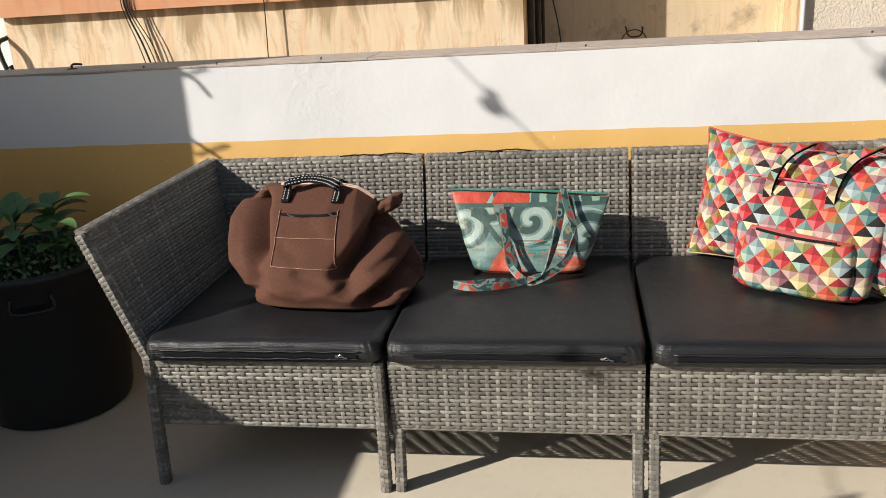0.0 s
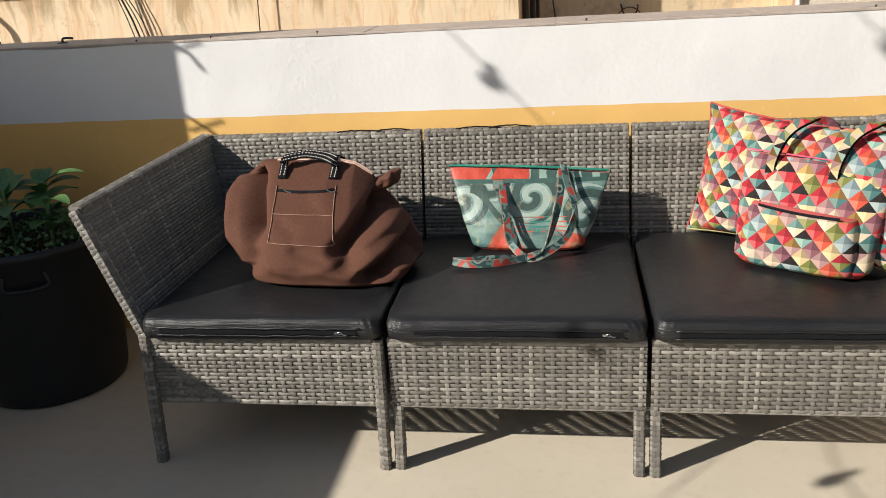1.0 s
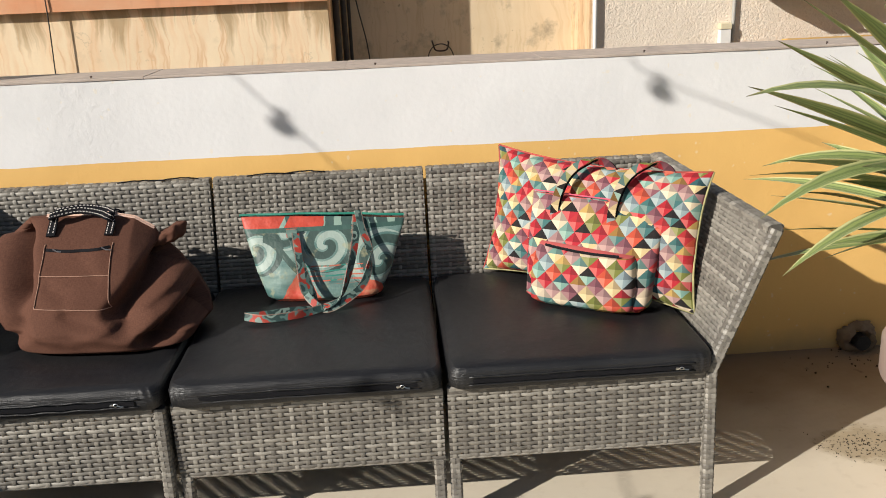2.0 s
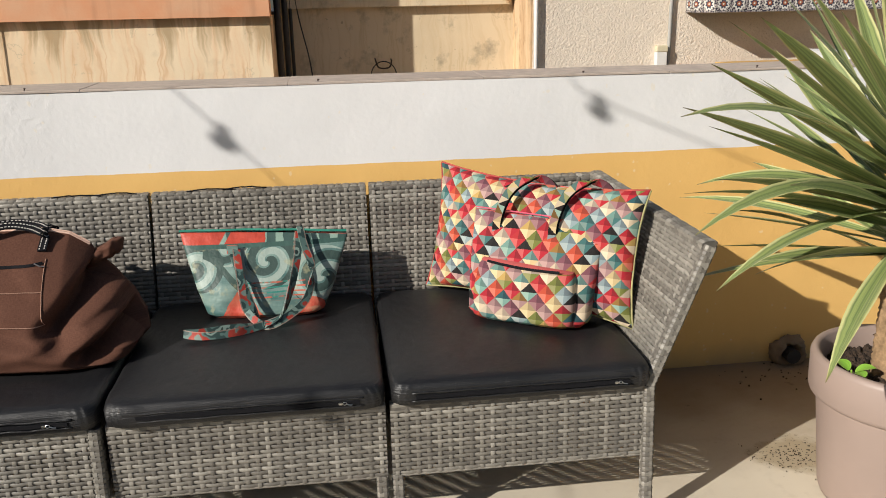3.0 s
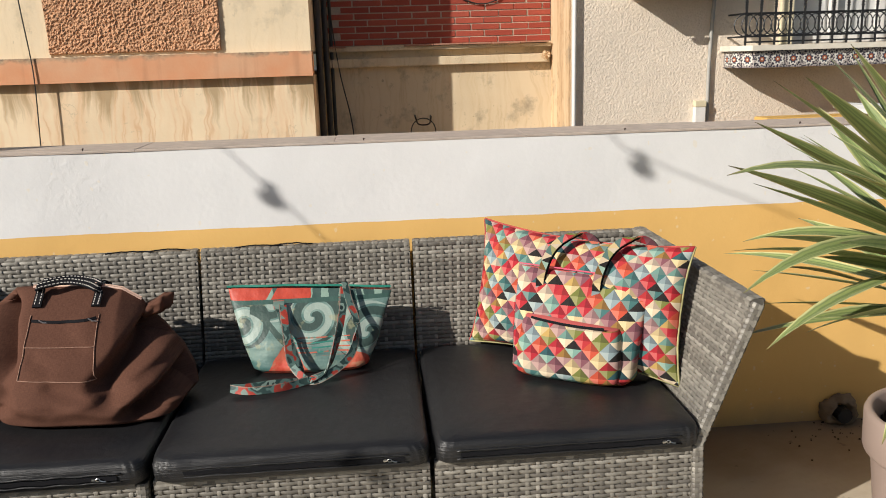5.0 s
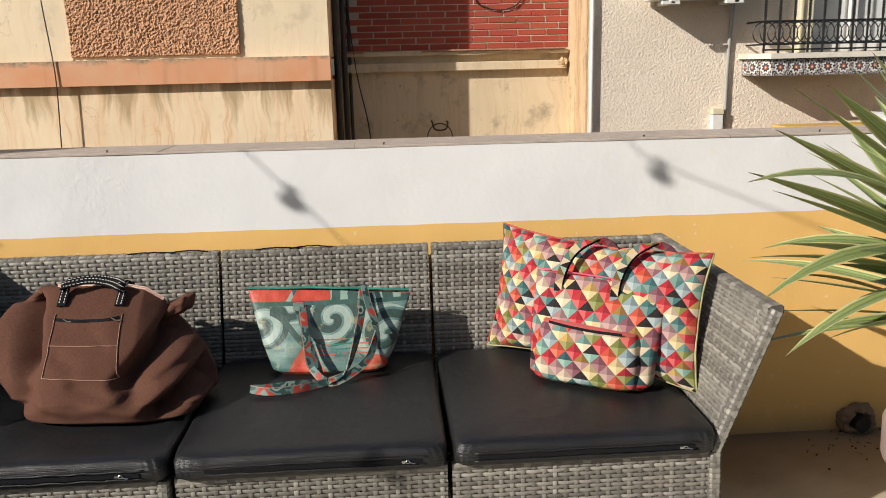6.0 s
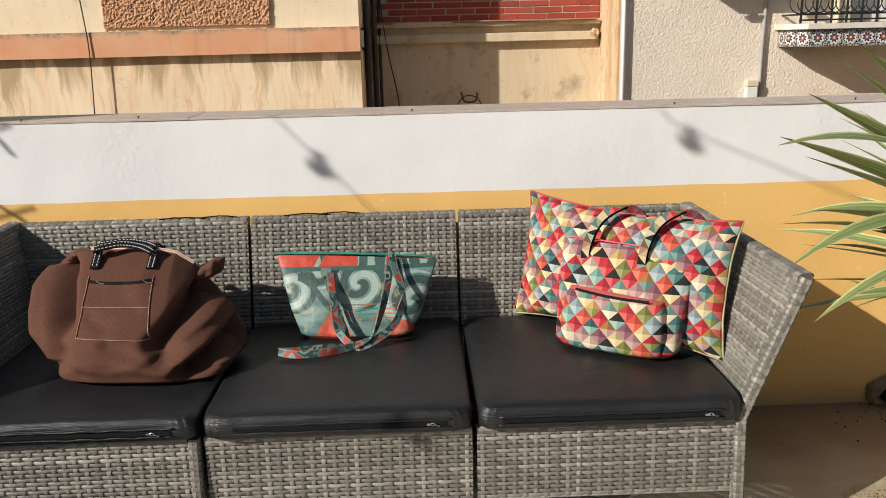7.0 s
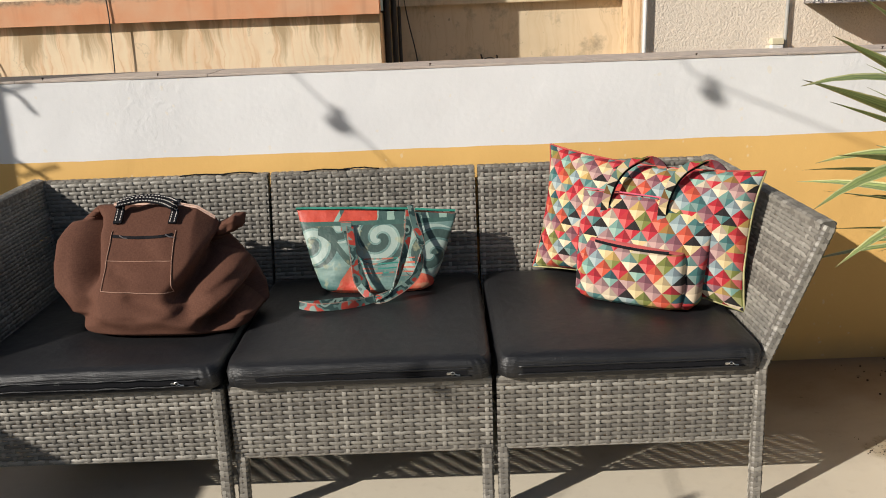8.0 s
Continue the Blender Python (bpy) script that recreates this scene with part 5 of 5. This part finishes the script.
# front pocket
LQ = [(0.0, 0.0, -0.010, 0.128, 0.036), (0.08, 0.0, -0.012, 0.142, 0.050), (0.5, 0.0, -0.004, 0.143, 0.054), (0.92, 0.0, 0.012, 0.134, 0.050), (1.0, 0.0, 0.018, 0.128, 0.044)]
part("pocket", bag_body(LQ, lambda x: 0.150 - 0.06 * x, TURN_P, tuple(at_p(-0.004, -0.014, 0.004)), 0.45, 90, 0.003, None, 5), M_TRI, pt, "gathered front pocket", smooth=True)
part("pocket_zip", ribbon([at_p(-0.105 + 0.20 * k / 12, -0.046 + 0.012 * (k / 12 - 0.5) ** 2, 0.166 - 0.012 * k / 12 - 0.004 * math.sin(math.pi * k / 12)) for k in range(13)], 0.0065, (0, 0.5, 0.8), 0.004), M_STRAP, pt, "dark pocket zip")
part("piping", tube([at_p(-0.185 + 0.37 * k / 16, 0.080, 0.272 - 0.05 * (-0.185 + 0.37 * k / 16)) for k in range(17)], 0.0022, 6), M_PINK, pt, "pink piping on the top edge")
for x in (-0.075, 0.085):
    hp = smooth_path([at_p(x - 0.040, 0.045, 0.205), at_p(x - 0.036, 0.052, 0.262), at_p(x - 0.018, 0.066, 0.318), at_p(x + 0.008, 0.088, 0.352), at_p(x + 0.042, 0.112, 0.366), at_p(x + 0.078, 0.132, 0.358), at_p(x + 0.10, 0.142, 0.33)], 7)
    part("handle", ribbon(hp, 0.021, lambda t: tuple(rotp @ Vector((0.9, 0.3, 0.1))), 0.004), M_TRI, pt, "triangle-print handle")
    part("handle_lining", ribbon([p + rotp @ Vector((0.004, 0.006, -0.004)) for p in hp], 0.020, lambda t: tuple(rotp @ Vector((0.9, 0.3, 0.1))), 0.003), M_STRAP, pt, "black handle lining")


# ---- things: plants ----
def blade(base, direction, length, width, droop, fold=0.35, seg=10, twist=0.0):
    """A sword-shaped leaf."""
    bm = bmesh.new()
    uv = bm.loops.layers.uv.verify()
    d = Vector(direction).normalized()
    side = d.cross(Vector((0, 0, 1)))
    side = side.normalized() if side.length > 0.05 else Vector((1, 0, 0))
    side = Matrix.Rotation(twist, 3, d) @ side
    p, rows = Vector(base), []
    for i in range(seg + 1):
        t = i / seg
        w = width * (0.45 + 1.9 * t - 1.35 * t * t) * (1 if t < 0.55 else max(0.03, 1 - ((t - 0.55) / 0.45) ** 1.5)) * 0.5
        up = side.cross(d)
        rows.append([bm.verts.new(p - side * w + up * w * fold), bm.verts.new(p), bm.verts.new(p + side * w + up * w * fold)])
        p = p + d * length / seg
        d = (d + Vector((0, 0, -1)) * droop / seg * (0.3 + 1.4 * t)).normalized()
        side = (side - d * side.dot(d)).normalized()
    for i, (a, b) in enumerate(zip(rows, rows[1:])):
        for k in range(2):
            f = bm.faces.new((a[k], a[k + 1], b[k + 1], b[k]))
            for loop, q in zip(f.loops, ((k / 2, i / seg), ((k + 1) / 2, i / seg), ((k + 1) / 2, (i + 1) / seg), (k / 2, (i + 1) / seg))):
                loop[uv].uv = q
    return bm


PX, PY = 1.619, -0.018
TX, TY = 1.587, 0.0
pot = thing("plant_pot", (PX, PY, 0), "taupe plastic plant pot with a thick rim on the terrace", "pot")
part("body", lathe([(0.150, 0.0), (0.164, 0.004), (0.170, 0.02), (0.198, 0.275), (0.199, 0.29)], (PX, PY, 0), 72), M_TAUPE, pot, smooth=True)
part("rim", lathe([(0.1995, 0.283), (0.208, 0.285), (0.216, 0.291), (0.219, 0.300), (0.221, 0.384), (0.216, 0.396), (0.206, 0.399), (0.198, 0.392), (0.193, 0.334), (0.191, 0.304)], (PX, PY, 0), 72), M_TAUPE, pot, "thick rolled rim", smooth=True)
bm = bmesh.new()
bmesh.ops.create_grid(bm, x_segments=130, y_segments=130, size=0.193)
for v in list(bm.verts):
    if v.co.length > 0.193:
        v.co = v.co.normalized() * 0.193
for v in bm.verts:
    v.co = Vector((PX + v.co.x, PY + v.co.y, 0.338 + 0.012 * noise.noise((v.co.x * 20, v.co.y * 20, 0)) + 0.013 * noise.noise((v.co.x * 85, v.co.y * 85, 4)) + 0.006 * noise.noise((v.co.x * 190, v.co.y * 190, 7))))
solid("soil", bm, M_SOIL, "dark crumbly soil in the taupe pot", "soil", smooth=True)

yu = thing("yucca", (TX, TY, 0.34), "yucca with striped sword leaves and a scarred trunk", "plant")
bm = lathe([(0.040 - 0.012 * max(0, k - 40) / 40, 0.305 + 0.0075 * k) for k in range(80)], (TX, TY, 0), 40)
for v in bm.verts:
    # old leaf scars and fibres round the trunk
    c = v.co - Vector((TX, TY, v.co.z))
    k = 0.005 * noise.noise((c.x * 60, c.y * 60, v.co.z * 95)) + 0.004 * noise.noise((c.x * 170, c.y * 170, v.co.z * 45)) + 0.002 * math.sin(v.co.z * 330 + 3 * math.atan2(c.y, c.x))
    v.co += c.normalized() * k
part("trunk", bm, M_BARK, yu, smooth=True)
rnd = random.Random(11)
for k in range(96):
    # the crown away from the sofa, in a spiral
    f = k / 95
    az = k * 2.39996 + rnd.uniform(-0.25, 0.25)
    el = radians(-3 + 84 * f ** 1.05 + rnd.uniform(-9, 9))
    if 125 < math.degrees(az) % 360 < 228 and el < radians(66):
        continue
    ln = rnd.uniform(0.49, 0.68) * (1 - 0.08 * f)
    zb = 0.64 + 0.25 * f + rnd.uniform(-0.02, 0.02)
    d = (math.cos(az) * math.cos(el), math.sin(az) * math.cos(el), math.sin(el))
    part("leaf", blade((TX + 0.03 * d[0], TY + 0.03 * d[1], zb), d, ln, rnd.uniform(0.038, 0.054), rnd.uniform(0.05, 0.35), 0.3, 10, rnd.uniform(-0.5, 0.5)), M_YUCCA, yu)
# the leaves that reach towards the sofa: bearing, rise, length, droop, height on the trunk
UPPER = ((192, 24, 0.71, 0.15, 0.792), (203, 29, 0.83, 0.75, 0.830), (185, 30, 0.63, 0.1, 0.830), (188, 36, 0.65, 0.1, 0.849), (201, 34, 0.67, 0.1, 0.867), (173, 48, 0.53, 0.1, 0.886), (194, 47, 0.56, 0.1, 0.886), (208, 40, 0.52, 0.05, 0.905), (154, 35, 0.45, 0.15, 0.830), (137, 31, 0.48, 0.15, 0.811), (134, 36, 0.39, 0.1, 0.849), (130, 27, 0.48, 0.1, 0.774), (178, 24, 0.56, 0.1, 0.774), (203, 61, 0.48, 0.1, 0.905))
LOWER = ((190, 18, 0.57, 0.25, 0.755), (169, 20, 0.52, 0.75, 0.774), (185, 17, 0.61, 0.35, 0.736), (182, 14, 0.54, 0.1, 0.680), (202, 18, 0.73, 0.9, 0.792), (205, 5, 0.69, 0.6, 0.774), (168, -3, 0.54, 0.3, 0.661), (156, 1, 0.46, 0.15, 0.661), (192, 8, 0.46, 0.2, 0.661), (205, 12, 0.57, 0.35, 0.661), (221, -10, 0.56, 0.55, 0.699), (202, 18, 0.52, 0.1, 0.717), (213, 20, 0.63, 0.25, 0.755))
for az, el, ln, dr, zb in UPPER + LOWER:
    d = (math.cos(radians(az)) * math.cos(radians(el)), math.sin(radians(az)) * math.cos(radians(el)), math.sin(radians(el)))
    wide = 0.058 if az > 202 else rnd.uniform(0.043, 0.053)
    part("leaf", blade((TX, TY, zb), d, ln, wide, dr, 0.22, 12, rnd.uniform(-0.55, 0.55)), M_YUCCA, yu)

sd = thing("seedling", (1.465, -0.03, 0.338), "small bright green seedling in the pot soil", "plant", "seedlings in the pot")


def round_leaf(base, direction, length, width, seg=8, cup=0.25, droop=0.8):
    bm = bmesh.new()
    uv = bm.loops.layers.uv.verify()
    d = Vector(direction).normalized()
    side = d.cross(Vector((0, 0, 1)))
    side = side.normalized() if side.length > 0.05 else Vector((1, 0, 0))
    p, rows = Vector(base), []
    for i in range(seg + 1):
        t = i / seg
        w = width * 0.5 * max(0.04, math.sin(math.pi * min(1, t * 0.97 + 0.02)) ** 0.75)
        up = side.cross(d)
        rows.append([bm.verts.new(p + side * w * s + up * abs(s) * w * cup) for s in (-1, -0.5, 0, 0.5, 1)])
        p = p + d * length / seg
        d = (d + Vector((0, 0, -1)) * droop / seg).normalized()
        side = (side - d * side.dot(d)).normalized()
    for i, (a, b) in enumerate(zip(rows, rows[1:])):
        for k in range(4):
            f = bm.faces.new((a[k], a[k + 1], b[k + 1], b[k]))
            for loop, q in zip(f.loops, ((k / 4, i / seg), ((k + 1) / 4, i / seg), ((k + 1) / 4, (i + 1) / seg), (k / 4, (i + 1) / seg))):
                loop[uv].uv = (q[0], q[1] * 0.9)
    return bm


for dx, dy, dz, ln in ((-0.9, -0.3, 0.5, 0.045), (0.8, -0.3, 0.6, 0.05), (-0.2, 0.8, 0.7, 0.04), (0.1, -0.9, 0.5, 0.04)):
    part("leaf", round_leaf((1.465 + 0.01 * dx, -0.03 + 0.01 * dy, 0.372), (dx, dy, dz), ln, 0.036), M_BRIGHT, sd, smooth=True)
part("stem", tube([(1.465, -0.03, 0.33), (1.465, -0.03, 0.377)], 0.002, 6), M_BRIGHT, sd)

QX, QY = -1.55, 0.44
bp = thing("plant_pot", (QX, QY, 0), "large black plastic pot with moulded grips, in shade", "pot")
part("body", lathe([(0.205, 0.0), (0.218, 0.006), (0.225, 0.03), (0.258, 0.42), (0.262, 0.425), (0.266, 0.43), (0.270, 0.490), (0.277, 0.494), (0.277, 0.512), (0.270, 0.516), (0.262, 0.512), (0.256, 0.46), (0.255, 0.43)], (QX, QY, 0), 72), M_BLACKPOT, bp, smooth=True)
for a in (-1.05, 2.1):
    bm = bmesh.new()
    pts = []
    for x, z in ((-0.20, 0.455), (-0.20, 0.41), (0.20, 0.41), (0.20, 0.455)):
        pts.append((QX + 0.270 * math.cos(a + x), QY + 0.270 * math.sin(a + x), z))
    part("grip", tube(smooth_path(pts, 6), 0.006, 6), M_BLACKPOT, bp, smooth=True)
bm = bmesh.new()
bmesh.ops.create_circle(bm, cap_ends=True, segments=40, radius=0.256)
bmesh.ops.translate(bm, verts=bm.verts, vec=(QX, QY, 0.445))
solid("soil", bm, M_SOIL, "dark soil in the black pot", "soil")
gp = thing("potted_plant", (QX, QY, 0.445), "broad-leaved green plant over feathery ground leaves", "plant")
rnd = random.Random(5)
for sx, sy, hh in ((-0.04, 0.0, 0.17), (0.10, -0.02, 0.15), (-0.15, 0.05, 0.14), (0.02, 0.10, 0.16), (0.16, 0.06, 0.10)):
    part("stem", tube([(QX + sx, QY + sy, 0.44), (QX + sx * 1.1, QY + sy, 0.445 + hh * 1.2)], 0.005, 6), M_GREEN, gp)
    for k in range(8):
        az = k * 2.4 + rnd.random()
        el = rnd.uniform(0.0, 1.0)
        b = (QX + sx * 1.05, QY + sy, 0.445 + hh * rnd.uniform(0.5, 1.2))
        part("leaf", round_leaf(b, (math.cos(az), math.sin(az), math.tan(el) * 0.8), rnd.uniform(0.09, 0.145), rnd.uniform(0.05, 0.075), 8, 0.25, rnd.uniform(0.4, 1.3)), M_GREEN, gp, smooth=True)
bm = bmesh.new()
uvl = bm.loops.layers.uv.verify()
for i in range(900):
    a, r = rnd.uniform(0, 6.283), 0.245 * math.sqrt(rnd.random())
    x, y, z = QX + r * math.cos(a), QY + r * math.sin(a), 0.455 + 0.075 * rnd.random() * (1 - r)
    s = rnd.uniform(0.008, 0.017)
    t = Vector((rnd.uniform(-1, 1), rnd.uniform(-1, 1), rnd.uniform(0, 0.8))).normalized()
    o = t.orthogonal().normalized()
    c0 = Vector((x, y, z))
    f = bm.faces.new([bm.verts.new(c0), bm.verts.new(c0 + t * s * 0.6 + o * s * 0.4), bm.verts.new(c0 + t * s * 1.2), bm.verts.new(c0 + t * s * 0.6 - o * s * 0.4)])
solid("ground_cover", bm, M_GREEN, "feathery small green leaves filling the black pot", "plant", "stuff")

# ---- string lights overhead, whose shadows fall on the parapet ----
UP = Vector((-1.55, -0.92, 1.0))


HOOK = Vector((-2.5, 0.09, 3.3))


def lights(marks, lift, bulbs, label):
    """A cord with bulbs in the air; marks: where its shadow falls."""
    pts = ([HOOK] if marks[0][1] > 0 else []) + [Vector(p) + UP * lift for p in marks]
    th = thing("string_lights", pts[0], label, "string lights", "string lights over the terrace")
    part("cord", tube(smooth_path(pts, 10), 0.0027, 6), M_CABLE, th)
    for b in bulbs:
        p = Vector(b) + UP * lift
        part("socket", lathe([(0.004, 0.030), (0.010, 0.027), (0.011, 0.004), (0.008, 0.0)], p, 14), M_CABLE, th)
        part("bulb", lathe([(0.008, 0.004), (0.016, -0.004), (0.022, -0.018), (0.021, -0.030), (0.013, -0.041), (0.003, -0.045)], p, 16), M_GLASS, th, "round glass bulb", smooth=True)


lights([(-0.75, 0.82, 1.58), (-0.226, 0.82, 1.026), (-0.10, 0.82, 0.895), (0.052, 0.82, 0.735), (0.32, 0.82, 0.46)], 1.3, [(-0.100, 0.82, 0.888)], "dark cord of string lights with a glass bulb")
lights([(0.70, 0.82, 1.30), (0.976, 0.82, 1.024), (1.074, 0.82, 0.955), (1.56, 0.82, 0.75), (2.1, 0.82, 0.53)], 1.5, [(1.074, 0.82, 0.938)], "dark cord of string lights with a glass bulb")
lights([(-0.9, -1.6, 0.0), (-0.3, -0.6, 0.3), (0.18, 0.0, 0.37), (0.773, 0.0, 0.01), (1.3, -0.1, -0.3)], 1.4, [(0.18, 0.0, 0.37), (0.773, 0.0, 0.01)], "dark cord of string lights with two bulbs")

mast = thing("mast", (-3.07, -2.888, -3.2), "thin grey mast that holds the string lights", "mast")
part("pole", tube([(-3.07, -2.888, -3.2), (-3.07, -2.888, 1.45)], 0.02, 10), M_GREYPIPE, mast)

# unseen bars, added up the sun's ray to cast small crosses at the shadow edge
tw = thing("shadow_crosses", (-2.37, 0.0, 1.8), "unseen dark bars added to cast crossed shadows on the parapet", "twigs")
c0 = Vector((-1.14, 0.82, 1.02)) + UP * 0.79
c1 = Vector((-1.10, 0.82, 0.76)) + UP * 0.79
for c in (c0, c1):
    part("cross_bar", tube([c + Vector((-0.05, 0, 0.04)), c + Vector((0.05, 0, -0.03)), c + Vector((0.085, 0, -0.08))], 0.006, 6), M_BARK, tw)
    part("cross_bar", tube([c + Vector((-0.03, 0, -0.02)), c + Vector((0.09, 0, 0.01))], 0.005, 6), M_BARK, tw)

# ---- bricks of the recessed front, last ----
bm = box(-0.131, 0.131, -0.004, 0.02, -0.0245, 0.0245)
bmesh.ops.bevel(bm, geom=list(bm.edges), offset=0.002, segments=1, affect="EDGES")
brick_mesh = bpy.data.meshes.new("brick")
bm.to_mesh(brick_mesh)
bm.free()
brick_mesh.materials.append(M_BRICK)
for r in range(18):
    z = 1.43 + 0.0595 * r
    off = (0.137 if r % 2 else 0.0) + 0.01 * ((r * 7) % 3)
    for i in range(10):
        x = -0.33 + off + 0.275 * i
        if x - 0.131 > 1.93 or x - 0.131 < -0.262:
            continue
        o = new("brick", brick_mesh)
        o.parent = mh
        half = 1.0
        if x + 0.131 > 1.964:
            half = max(0.12, (1.964 - (x - 0.131)) / 0.262)
            x = x - 0.131 + 0.131 * half
        o.scale = (half, 1, 1)
        o.location = Vector((x + rnd.uniform(-0.004, 0.004), 6.369 + rnd.uniform(-0.0015, 0.0015), z)) - mh.location
